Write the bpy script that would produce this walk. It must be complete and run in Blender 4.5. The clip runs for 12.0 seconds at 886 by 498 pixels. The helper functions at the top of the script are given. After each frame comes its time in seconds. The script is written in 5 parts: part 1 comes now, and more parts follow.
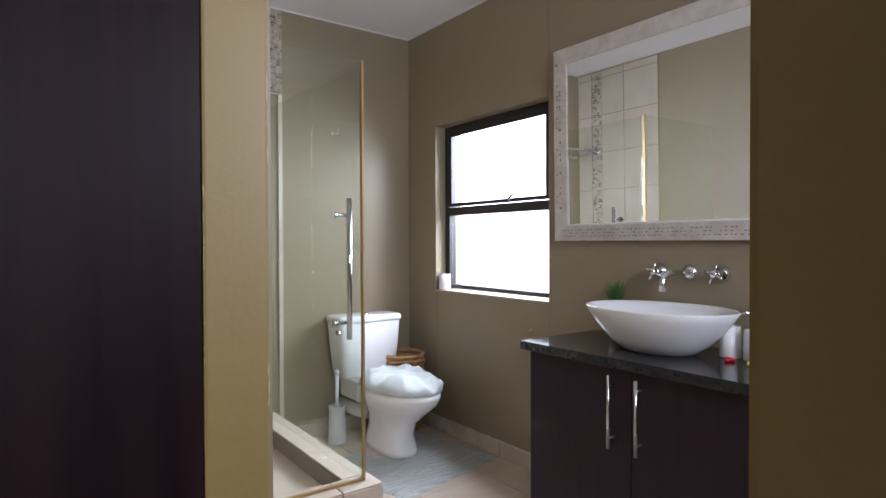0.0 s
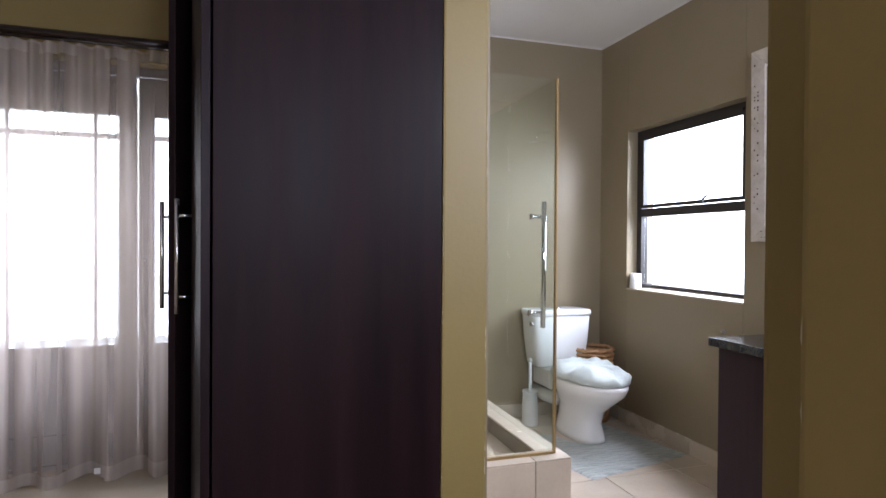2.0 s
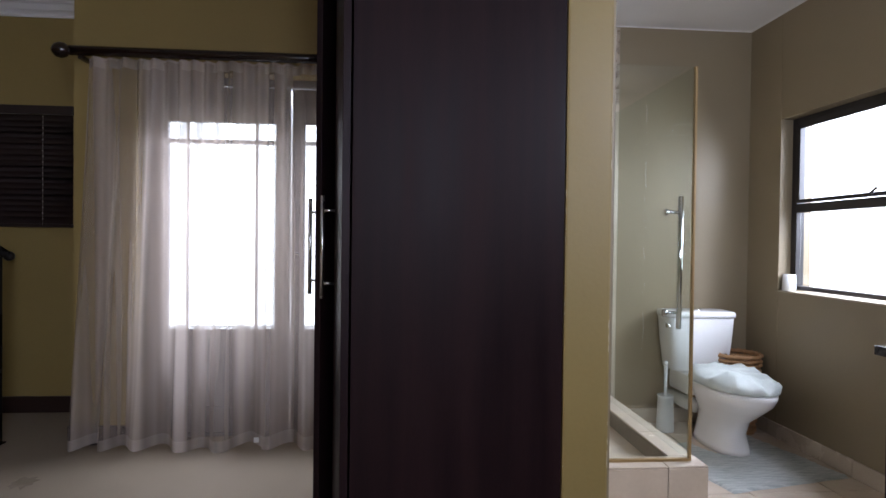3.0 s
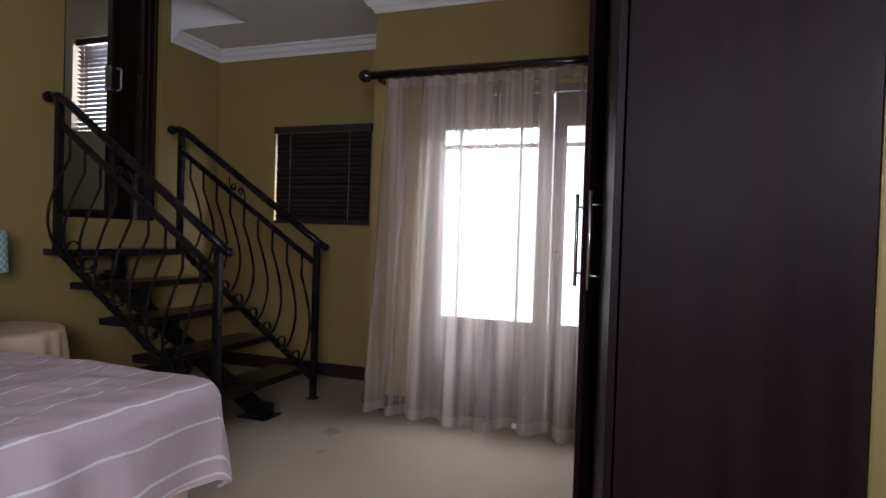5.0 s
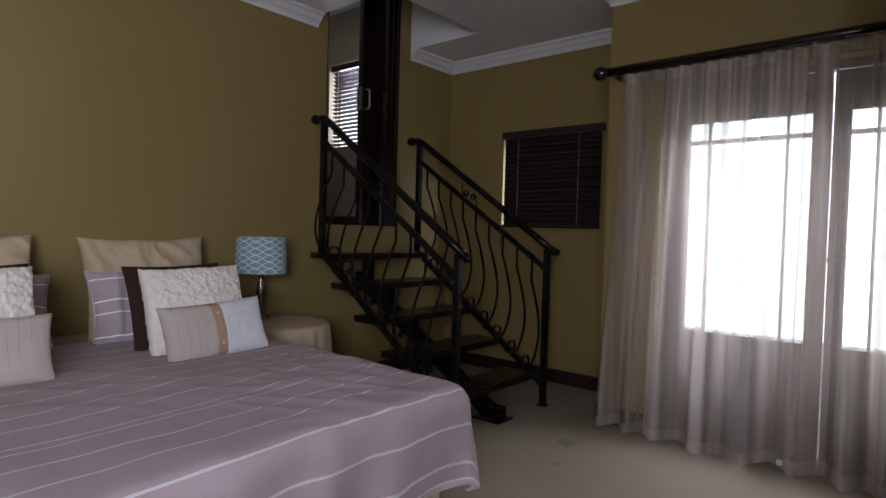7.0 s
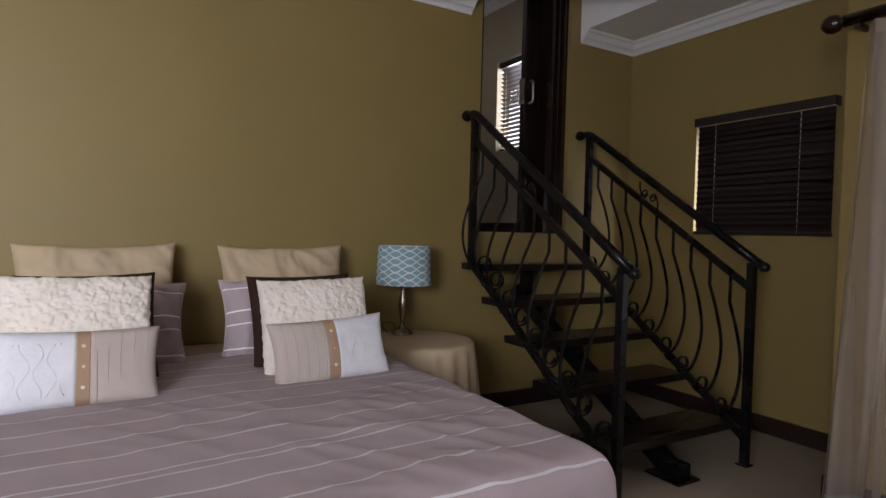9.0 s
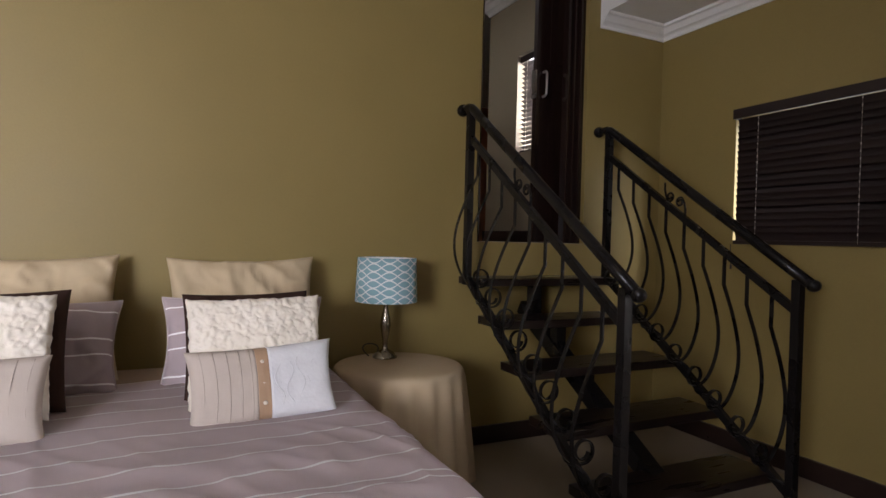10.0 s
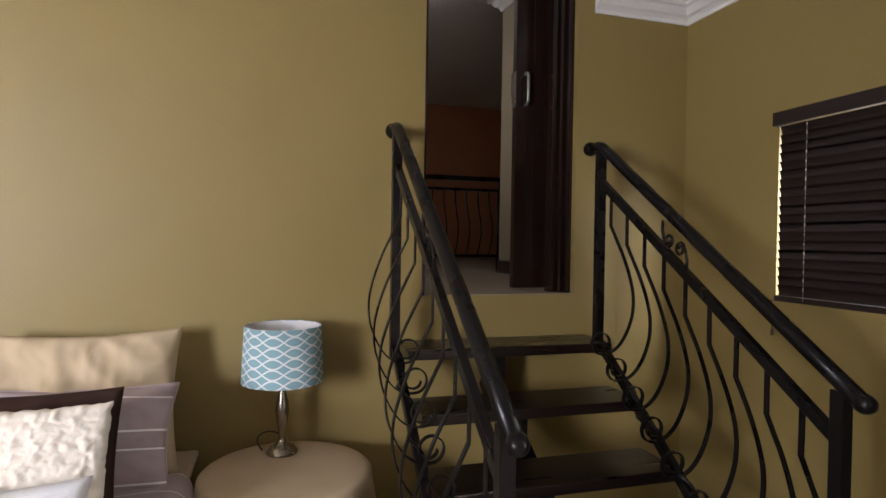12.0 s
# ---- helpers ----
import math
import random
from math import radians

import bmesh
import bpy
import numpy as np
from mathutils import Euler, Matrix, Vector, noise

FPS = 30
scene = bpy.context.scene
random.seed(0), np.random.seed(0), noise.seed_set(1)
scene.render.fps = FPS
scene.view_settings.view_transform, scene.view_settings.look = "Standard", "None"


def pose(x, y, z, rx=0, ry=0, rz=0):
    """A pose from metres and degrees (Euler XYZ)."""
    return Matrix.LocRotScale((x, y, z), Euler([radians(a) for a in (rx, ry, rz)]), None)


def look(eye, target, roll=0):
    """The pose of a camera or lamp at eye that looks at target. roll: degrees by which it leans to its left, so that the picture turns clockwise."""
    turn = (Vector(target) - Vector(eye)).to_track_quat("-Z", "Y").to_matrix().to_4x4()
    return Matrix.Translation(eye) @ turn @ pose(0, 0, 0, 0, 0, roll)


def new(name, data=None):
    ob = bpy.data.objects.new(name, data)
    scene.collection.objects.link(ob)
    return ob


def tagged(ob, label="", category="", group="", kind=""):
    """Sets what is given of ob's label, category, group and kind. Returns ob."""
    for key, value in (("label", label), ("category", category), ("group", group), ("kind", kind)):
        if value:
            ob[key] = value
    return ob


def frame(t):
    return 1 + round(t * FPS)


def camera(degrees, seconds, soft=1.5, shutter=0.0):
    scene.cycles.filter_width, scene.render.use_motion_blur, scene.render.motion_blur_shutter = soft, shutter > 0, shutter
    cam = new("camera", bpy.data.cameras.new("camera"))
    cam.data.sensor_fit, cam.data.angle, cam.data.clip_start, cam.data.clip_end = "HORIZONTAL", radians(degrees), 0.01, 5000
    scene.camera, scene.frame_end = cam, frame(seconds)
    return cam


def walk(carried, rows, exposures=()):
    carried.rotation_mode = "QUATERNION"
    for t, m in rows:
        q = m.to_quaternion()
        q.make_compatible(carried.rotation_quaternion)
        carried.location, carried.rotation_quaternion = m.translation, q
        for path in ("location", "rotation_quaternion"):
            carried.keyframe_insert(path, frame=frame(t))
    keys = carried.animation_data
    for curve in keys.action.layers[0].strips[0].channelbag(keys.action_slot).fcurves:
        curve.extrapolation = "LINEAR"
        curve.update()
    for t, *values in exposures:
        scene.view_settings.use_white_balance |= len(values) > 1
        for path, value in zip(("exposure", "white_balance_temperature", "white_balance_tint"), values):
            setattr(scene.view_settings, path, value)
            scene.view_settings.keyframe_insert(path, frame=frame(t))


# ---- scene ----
cam = camera(74.6, 12.0)
PATH = [
    (0, (0.297, -0.567, 1.174), (1.481, 1.045, 1.148), -0.2),
    (0.5, (0.232, -0.640, 1.172), (1.302, 1.049, 1.147), -0.1),
    (1, (0.177, -0.728, 1.172), (1.110, 1.041, 1.148), 0.2),
    (1.5, (0.140, -0.789, 1.171), (0.913, 1.055, 1.149), 0.3),
    (2, (0.142, -0.843, 1.161), (0.745, 1.064, 1.139), 0.4),
    (2.5, (0.156, -0.877, 1.154), (0.528, 1.088, 1.129), 0.5),
    (3, (0.154, -0.897, 1.144), (0.311, 1.097, 1.116), 0.7),
    (5, (0.119, -0.962, 1.116), (-0.560, 0.919, 1.080), 1.8),
    (5.5, (0.092, -0.991, 1.119), (-0.761, 0.817, 1.074), 1.8),
    (6, (0.062, -1.002, 1.123), (-0.949, 0.723, 1.075), 1.7),
    (6.5, (0.030, -1.001, 1.135), (-1.122, 0.632, 1.081), 1.7),
    (7, (-0.041, -0.959, 1.146), (-1.334, 0.565, 1.088), 1.6),
    (7.5, (-0.080, -0.879, 1.143), (-1.515, 0.513, 1.087), 1.7),
    (9.5, (-0.359, -0.212, 1.165), (-2.129, 0.718, 1.122), 1.5),
    (10, (-0.465, 0.051, 1.181), (-2.269, 0.913, 1.149), 1.5),
    (10.5, (-0.559, 0.283, 1.228), (-2.388, 1.090, 1.195), 1.3),
    (11, (-0.651, 0.537, 1.298), (-2.504, 1.290, 1.265), 1.2),
    (11.5, (-0.740, 0.788, 1.368), (-2.621, 1.467, 1.337), 1.1),
    (12, (-0.862, 1.018, 1.425), (-2.781, 1.582, 1.397), 0.9),
]
walk(cam, [(t, look(e, g, r)) for t, e, g, r in PATH], exposures=[(0, -0.3, 5800, 14), (1, 0.02, 5800, 14), (2.5, -0.38, 5800, 14), (3, -0.58, 5800, 14), (5, -0.42, 5900, 14), (5.5, -0.34, 5900, 14), (6, -0.46, 5910, 14), (7.5, -0.86, 5950, 14), (9.5, -0.15, 6400, 13), (10.5, 0.24, 6480, 13), (11.5, 0.6, 6480, 13), (12, 0.81, 6450, 13)])

# ---- world and light ----
world = bpy.data.worlds.new("sky_world")
scene.world = world
world.use_nodes = True
wn = world.node_tree
sky = wn.nodes.new("ShaderNodeTexSky")
sky.sky_type = "NISHITA"
sky.sun_disc = False
sky.sun_elevation, sky.sun_rotation = radians(48), radians(20)
wn.links.new(sky.outputs[0], wn.nodes["Background"].inputs[0])
wn.nodes["Background"].inputs[1].default_value = 0.15

sun = new("sun", bpy.data.lights.new("sun", "SUN"))
sun.data.energy, sun.data.angle, sun.data.color = 1.0, radians(15), (1.0, 0.97, 0.92)
sun.matrix_world = look((0, 0, 8), (-2, -5, 0))


def window_light(name, eye, target, w, h, power, color=(0.94, 0.95, 1.06)):
    lamp = new(name, bpy.data.lights.new(name, "AREA"))
    lamp.data.shape, lamp.data.size, lamp.data.size_y = "RECTANGLE", w, h
    lamp.data.energy, lamp.data.color = power, color
    lamp.matrix_world = look(eye, target)
    return lamp


window_light("door_daylight", (-0.45, 3.6, 2.75), (-1.0, 0.6, 0.1), 2.4, 1.3, 520)
window_light("bath_daylight", (3.0, 1.86, 1.72), (1.3, 1.6, 0.45), 1.7, 0.9, 150)
window_light("side_daylight", (0.70, -2.12, 1.52), (-1.7, -0.7, 0.35), 1.25, 1.12, 142)
window_light("landing_daylight", (-4.5, 2.96, 2.38), (-4.5, 1.0, 2.0), 0.5, 0.8, 36)
# added fill lamp in an unseen south opening, to brighten the basin
window_light("bath_basin_fill", (1.5, -1.32, 1.75), (1.5, 0.4, 1.1), 0.8, 0.6, 40)


# ---- materials ----
def material(name, color, rough=0.6, metal=0.0, spec=0.5):
    m = bpy.data.materials.new(name)
    m.use_nodes = True
    b = m.node_tree.nodes["Principled BSDF"]
    b.inputs["Base Color"].default_value = (*color, 1)
    b.inputs["Roughness"].default_value = rough
    b.inputs["Metallic"].default_value = metal
    b.inputs["Specular IOR Level"].default_value = spec
    return m


def nodes_of(m):
    t = m.node_tree
    return t, t.nodes, t.links, t.nodes["Principled BSDF"]


def varied(name, a, b, scale=3.0, rough=0.6, metal=0.0, bump=0.1, fine=120.0, stretch=(1, 1, 1), dist=0.002,
           rough_var=0.12, mix=0.5, spec=0.5, per_piece=0.0):
    """A surface with slow patches between colours a and b, fine grain and relief."""
    m = material(name, a, rough, metal, spec)
    t, n, l, p = nodes_of(m)
    co = n.new("ShaderNodeTexCoord")
    mp = n.new("ShaderNodeMapping")
    mp.inputs["Scale"].default_value = stretch
    l.new(co.outputs["Object"], mp.inputs[0])
    big = n.new("ShaderNodeTexNoise")
    big.inputs["Scale"].default_value, big.inputs["Detail"].default_value = scale, 5
    small = n.new("ShaderNodeTexNoise")
    small.inputs["Scale"].default_value, small.inputs["Detail"].default_value = fine, 3
    l.new(mp.outputs[0], big.inputs[0])
    l.new(mp.outputs[0], small.inputs[0])
    add = n.new("ShaderNodeMath")
    add.operation = "MULTIPLY_ADD"
    add.inputs[1].default_value = 0.35
    l.new(small.outputs[0], add.inputs[0])
    l.new(big.outputs[0], add.inputs[2])
    ramp = n.new("ShaderNodeValToRGB")
    ramp.color_ramp.elements[0].position, ramp.color_ramp.elements[1].position = 0.66 - mix / 2, 0.66 + mix / 2
    ramp.color_ramp.elements[0].color, ramp.color_ramp.elements[1].color = (*a, 1), (*b, 1)
    l.new(add.outputs[0], ramp.inputs[0])
    out = ramp.outputs[0]
    if per_piece:
        info = n.new("ShaderNodeObjectInfo")
        hs = n.new("ShaderNodeHueSaturation")
        mr = n.new("ShaderNodeMapRange")
        mr.inputs[3].default_value, mr.inputs[4].default_value = 1 - per_piece, 1 + per_piece
        l.new(info.outputs["Random"], mr.inputs[0])
        l.new(mr.outputs[0], hs.inputs["Value"])
        l.new(out, hs.inputs["Color"])
        out = hs.outputs[0]
    l.new(out, p.inputs["Base Color"])
    rr = n.new("ShaderNodeMapRange")
    rr.inputs[3].default_value, rr.inputs[4].default_value = max(0.02, rough - rough_var), min(1, rough + rough_var)
    l.new(big.outputs[0], rr.inputs[0])
    l.new(rr.outputs[0], p.inputs["Roughness"])
    bp = n.new("ShaderNodeBump")
    bp.inputs["Strength"].default_value, bp.inputs["Distance"].default_value = bump, dist
    l.new(small.outputs[0], bp.inputs["Height"])
    l.new(bp.outputs[0], p.inputs["Normal"])
    return m


OLIVE = varied("olive_plaster_paint", (0.246, 0.180, 0.059), (0.276, 0.202, 0.067), 2.2, 0.55, bump=0.25, fine=90, dist=0.0015)
TAUPE = varied("bathroom_plaster_paint", (0.25, 0.202, 0.125), (0.275, 0.222, 0.14), 2.0, 0.5, bump=0.25, fine=90, dist=0.0015)
WHITE = varied("white_ceiling_paint", (0.72, 0.71, 0.70), (0.8, 0.79, 0.78), 1.5, 0.7, bump=0.12, fine=140)
PLAIN = varied("landing_plaster_paint", (0.30, 0.25, 0.17), (0.34, 0.28, 0.19), 2, 0.6, bump=0.2)
RUST = varied("rust_plaster_paint", (0.26, 0.09, 0.035), (0.31, 0.11, 0.045), 2, 0.6, bump=0.2)
CARPET = varied("beige_loop_carpet", (0.265, 0.218, 0.158), (0.34, 0.282, 0.207), 1.4, 0.95, bump=0.9, fine=420, dist=0.004, mix=0.7, spec=0.1)
STAIN = varied("carpet_stain", (0.17, 0.135, 0.09), (0.28, 0.235, 0.175), 9, 0.95, bump=0.6, fine=420, dist=0.003, spec=0.1)
DARK = varied("dark_wood_veneer", (0.0075, 0.0038, 0.0052), (0.0175, 0.0075, 0.0085), 3, 0.44, bump=0.12, fine=60, stretch=(9, 9, 0.5), dist=0.0006, spec=0.11)
DOORWOOD = varied("polished_dark_wood", (0.010, 0.005, 0.0042), (0.020, 0.0095, 0.0072), 3, 0.17, bump=0.15, fine=50, stretch=(8, 8, 0.5), dist=0.0006)
SKIRT = varied("dark_stained_skirting", (0.018, 0.010, 0.009), (0.028, 0.015, 0.012), 3, 0.3, bump=0.1, fine=60)
IRON = varied("black_painted_iron", (0.006, 0.0052, 0.005), (0.009, 0.0076, 0.0072), 6, 0.28, spec=0.2, bump=0.2, fine=160, dist=0.0008)
TREAD = varied("dark_wood_tread", (0.0065, 0.0036, 0.0034), (0.013, 0.0072, 0.0062), 3, 0.3, bump=0.15, fine=40, stretch=(6, 0.7, 6), dist=0.0008)
CHROME = varied("chrome", (0.75, 0.75, 0.76), (0.8, 0.8, 0.81), 4, 0.08, 1.0, bump=0.0, rough_var=0.04)
STEEL = varied("brushed_steel", (0.55, 0.54, 0.52), (0.62, 0.61, 0.59), 4, 0.28, 1.0, bump=0.06, fine=200)
CERAMIC = varied("white_ceramic", (0.78, 0.78, 0.76), (0.82, 0.82, 0.80), 2, 0.12, bump=0.0, rough_var=0.05)
WINFRAME = varied("dark_bronze_aluminium", (0.018, 0.016, 0.017), (0.026, 0.023, 0.024), 5, 0.4, bump=0.05)
PVC = varied("white_door_paint", (0.70, 0.70, 0.69), (0.76, 0.76, 0.75), 3, 0.4, bump=0.05)
TILE = varied("cream_floor_tile", (0.58, 0.49, 0.38), (0.67, 0.575, 0.455), 6, 0.22, bump=0.1, fine=60, dist=0.001, per_piece=0.05)
GROUT = varied("grey_grout", (0.22, 0.19, 0.155), (0.27, 0.235, 0.19), 20, 0.9, bump=0.3)
SHOWERTILE = varied("beige_wall_tile", (0.42, 0.36, 0.285), (0.50, 0.43, 0.34), 5, 0.2, bump=0.05, per_piece=0.04)
STONE = varied("black_granite", (0.010, 0.010, 0.012), (0.022, 0.022, 0.025), 60, 0.1, bump=0.0, fine=400, rough_var=0.04)
SKYGLOW = bpy.data.materials.new("overcast_daylight")
SKYGLOW.use_nodes = True
_t = SKYGLOW.node_tree
_t.nodes.clear()
_e = _t.nodes.new("ShaderNodeEmission")
_o = _t.nodes.new("ShaderNodeOutputMaterial")
_e.inputs[0].default_value, _e.inputs[1].default_value = (0.97, 0.98, 1.0, 1), 6.5
_t.links.new(_e.outputs[0], _o.inputs[0])


def glass_material(name, tint=(0.97, 0.985, 0.975), frosted=0.0):
    m = bpy.data.materials.new(name)
    m.use_nodes = True
    t = m.node_tree
    t.nodes.clear()
    o = t.nodes.new("ShaderNodeOutputMaterial")
    tr = t.nodes.new("ShaderNodeBsdfTransparent")
    tr.inputs[0].default_value = (*tint, 1)
    gl = t.nodes.new("ShaderNodeBsdfGlossy")
    gl.inputs["Roughness"].default_value = 0.02 + frosted
    fr = t.nodes.new("ShaderNodeLayerWeight")
    pw = t.nodes.new("ShaderNodeMath")
    pw.operation = "POWER"
    pw.inputs[1].default_value = 4.0
    sc = t.nodes.new("ShaderNodeMath")
    sc.operation = "MULTIPLY_ADD"
    sc.inputs[1].default_value, sc.inputs[2].default_value = 0.5, 0.03
    mx = t.nodes.new("ShaderNodeMixShader")
    t.links.new(fr.outputs["Facing"], pw.inputs[0])
    t.links.new(pw.outputs[0], sc.inputs[0])
    t.links.new(sc.outputs[0], mx.inputs[0])
    t.links.new(tr.outputs[0], mx.inputs[1])
    t.links.new(gl.outputs[0], mx.inputs[2])
    t.links.new(mx.outputs[0], o.inputs[0])
    return m


GLASS = glass_material("clear_glass")
SHOWERGLASS = glass_material("greenish_shower_glass", (0.965, 0.985, 0.968))


def sheer_material(name, color, clear=0.3):
    """Thin cloth that lets light through: open weave, translucent threads."""
    m = bpy.data.materials.new(name)
    m.use_nodes = True
    t = m.node_tree
    t.nodes.clear()
    n, l = t.nodes, t.links
    o = n.new("ShaderNodeOutputMaterial")
    co = n.new("ShaderNodeTexCoord")
    ns = n.new("ShaderNodeTexNoise")
    ns.inputs["Scale"].default_value = 2.6
    ns.inputs["Detail"].default_value = 1.2
    mp = n.new("ShaderNodeMapping")
    mp.inputs["Scale"].default_value = (6, 1.5, 0.08)
    l.new(co.outputs["Object"], mp.inputs[0])
    l.new(mp.outputs[0], ns.inputs[0])
    mr = n.new("ShaderNodeMapRange")
    mr.inputs[1].default_value, mr.inputs[2].default_value = 0.36, 0.62
    mr.inputs[3].default_value, mr.inputs[4].default_value = clear - 0.27, clear + 0.27
    l.new(ns.outputs[0], mr.inputs[0])
    df = n.new("ShaderNodeBsdfDiffuse")
    df.inputs[0].default_value = (*color, 1)
    tl = n.new("ShaderNodeBsdfTranslucent")
    tl.inputs[0].default_value = (*color, 1)
    m1 = n.new("ShaderNodeMixShader")
    m1.inputs[0].default_value = 0.32
    l.new(df.outputs[0], m1.inputs[1])
    l.new(tl.outputs[0], m1.inputs[2])
    tr = n.new("ShaderNodeBsdfTransparent")
    m2 = n.new("ShaderNodeMixShader")
    l.new(mr.outputs[0], m2.inputs[0])
    l.new(m1.outputs[0], m2.inputs[1])
    l.new(tr.outputs[0], m2.inputs[2])
    l.new(m2.outputs[0], o.inputs[0])
    return m


SHEER = sheer_material("sheer_curtain_cloth", (0.57, 0.495, 0.435), 0.45)
SHEERHEM = sheer_material("sheer_hem_cloth", (0.60, 0.535, 0.48), 0.33)


# ---- mesh helpers ----
def box(bm, x0, y0, z0, x1, y1, z1, m=None):
    """Adds a box between two corners, optionally moved by the matrix m."""
    v = [bm.verts.new((x, y, z)) for x in (x0, x1) for y in (y0, y1) for z in (z0, z1)]
    for f in ((0, 1, 3, 2), (4, 6, 7, 5), (0, 4, 5, 1), (2, 3, 7, 6), (0, 2, 6, 4), (1, 5, 7, 3)):
        bm.faces.new([v[i] for i in f])
    if m is not None:
        for a in v:
            a.co = m @ a.co
    return v


def placed(o):
    """Where an object stands in the world."""
    return o.matrix_basis if o.parent is None else placed(o.parent) @ o.matrix_parent_inverse @ o.matrix_basis


def link(name, bm, mat, parent=None, bevel=0.0, smooth=False, segments=2):
    """Turns a bmesh into a linked mesh object."""
    if bevel:
        bmesh.ops.bevel(bm, geom=[e for e in bm.edges], offset=bevel, segments=segments, affect="EDGES", profile=0.6)
    bmesh.ops.recalc_face_normals(bm, faces=bm.faces)
    me = bpy.data.meshes.new(name)
    bm.to_mesh(me)
    bm.free()
    if smooth:
        for p in me.polygons:
            p.use_smooth = True
    for one in (mat if isinstance(mat, (list, tuple)) else [mat]):
        me.materials.append(one)
    ob = new(name, me)
    if parent is not None:
        ob.parent = parent
        if not parent.get("own_axes"):
            ob.matrix_parent_inverse = placed(parent).inverted()
    return ob


def part(name, bm, mat, parent, label="", bevel=0.0, smooth=False, segments=2):
    return tagged(link(name, bm, mat, parent, bevel, smooth, segments), label)


def thing(name, m, label, category, group="", own_axes=False):
    """An Empty for the parts; own_axes: its parts are built about its own origin, else in world metres."""
    ob = new(name)
    ob.empty_display_size = 0.1
    ob.matrix_basis = m
    if own_axes:
        ob["own_axes"] = 1
    return tagged(ob, label, category, group)


def solid(name, boxes, mat, bevel=0.0, parent=None):
    bm = bmesh.new()
    for b in boxes:
        box(bm, *b)
    return link(name, bm, mat, parent, bevel)


def structure(name, boxes, mat, label, bevel=0.0):
    return tagged(solid(name, boxes, mat, bevel), label, "", "", "structure")


def tube(bm, points, radius, sides=8, closed=False, flat=None):
    """Sweeps a round (or flat, by flat=(w, h)) bar along points."""
    pts = [Vector(p) for p in points]
    rings = []
    up = Vector((0, 0, 1))
    last = None
    for i, p in enumerate(pts):
        a = pts[i - 1] if i else pts[i]
        b = pts[i + 1] if i < len(pts) - 1 else pts[i]
        d = (b - a).normalized()
        side = d.cross(last if last is not None else (up if abs(d.z) < 0.95 else Vector((1, 0, 0))))
        if side.length < 1e-4:
            side = d.cross(Vector((1, 0, 0.3)))
        side.normalize()
        top = side.cross(d).normalized()
        last = top
        r = radius[i] if isinstance(radius, (list, tuple)) else radius
        ring = []
        for k in range(sides):
            ang = 2 * math.pi * k / sides + math.pi / sides
            u, w = math.cos(ang) * r, math.sin(ang) * r
            if flat:
                u, w = math.copysign(flat[0] / 2, u), math.copysign(flat[1] / 2, w)
            ring.append(bm.verts.new(p + side * u + top * w))
        rings.append(ring)
    for a, b in zip(rings, rings[1:]):
        for k in range(sides):
            bm.faces.new((a[k], a[(k + 1) % sides], b[(k + 1) % sides], b[k]))
    bm.faces.new(rings[0])
    bm.faces.new(rings[-1][::-1])


def lathe(bm, profile, steps=32, sx=1.0, sy=1.0, at=(0, 0, 0), close=False):
    """Turns a profile of (radius, height) about the z axis."""
    rings = []
    for r, z in profile:
        if r < 1e-5:
            rings.append([bm.verts.new((at[0], at[1], at[2] + z))])
        else:
            rings.append([bm.verts.new((at[0] + sx * r * math.cos(2 * math.pi * k / steps), at[1] + sy * r * math.sin(2 * math.pi * k / steps), at[2] + z)) for k in range(steps)])
    for a, b in zip(rings, rings[1:]):
        for k in range(steps):
            if len(a) == 1 and len(b) == 1:
                continue
            if len(a) == 1:
                bm.faces.new((a[0], b[k], b[(k + 1) % steps]))
            elif len(b) == 1:
                bm.faces.new((a[k], a[(k + 1) % steps], b[0]))
            else:
                bm.faces.new((a[k], a[(k + 1) % steps], b[(k + 1) % steps], b[k]))


# ---- structure ----
BX, BY = -3.40, 3.06            # bed wall, stair alcove wall
CY = 2.43                       # face of the curtain wall
CX = -1.61                      # its outer corner
WX0, WX1 = 0.54, 0.65           # partition to the bathroom
HX, HY = 2.415, 2.70            # bathroom window wall, toilet wall
RH, BH = 2.635, 2.515             # ceilings
SILL = 1.175                    # landing level
D0, D1 = 1.67, 2.43             # landing doorway
YB = -3.0                       # wall behind

structure("floor", [(BX - 0.2, YB - 0.2, -0.12, WX0 + 0.02, BY + 0.2, 0.0)], CARPET, "beige looped carpet, slightly worn and stained")
structure("floor_bathroom", [(WX0 + 0.02, YB - 0.2, -0.14, HX + 0.2, HY + 0.2, -0.008)], GROUT, "grey grout bed under the bathroom tiles")
structure("wall_west", [
    (BX - 0.15, YB - 0.2, 0, BX, D0, RH), (BX - 0.15, D0, 0, BX, D1, SILL), (BX - 0.15, D1, 0, BX, BY + 0.15, RH),
    (BX - 0.15, 1.3, RH, BX, D0, 3.35), (BX - 0.15, D1, RH, BX, 2.7, 3.35), (BX - 0.15, D0, 3.22, BX, D1, 3.35)], OLIVE, "olive painted plaster wall behind the bed")
structure("wall_north_alcove", [(BX, BY, 0, -2.818, BY + 0.15, RH), (-2.818, BY, 0, CX, BY + 0.15, 1.22), (-2.818, BY, 1.945, CX, BY + 0.15, RH), (-1.95, BY, 1.22, CX, BY + 0.15, 1.945)],
          OLIVE, "olive painted plaster wall beside the stair")
FX0, FX1, FZ = -1.28, 0.36, 2.06
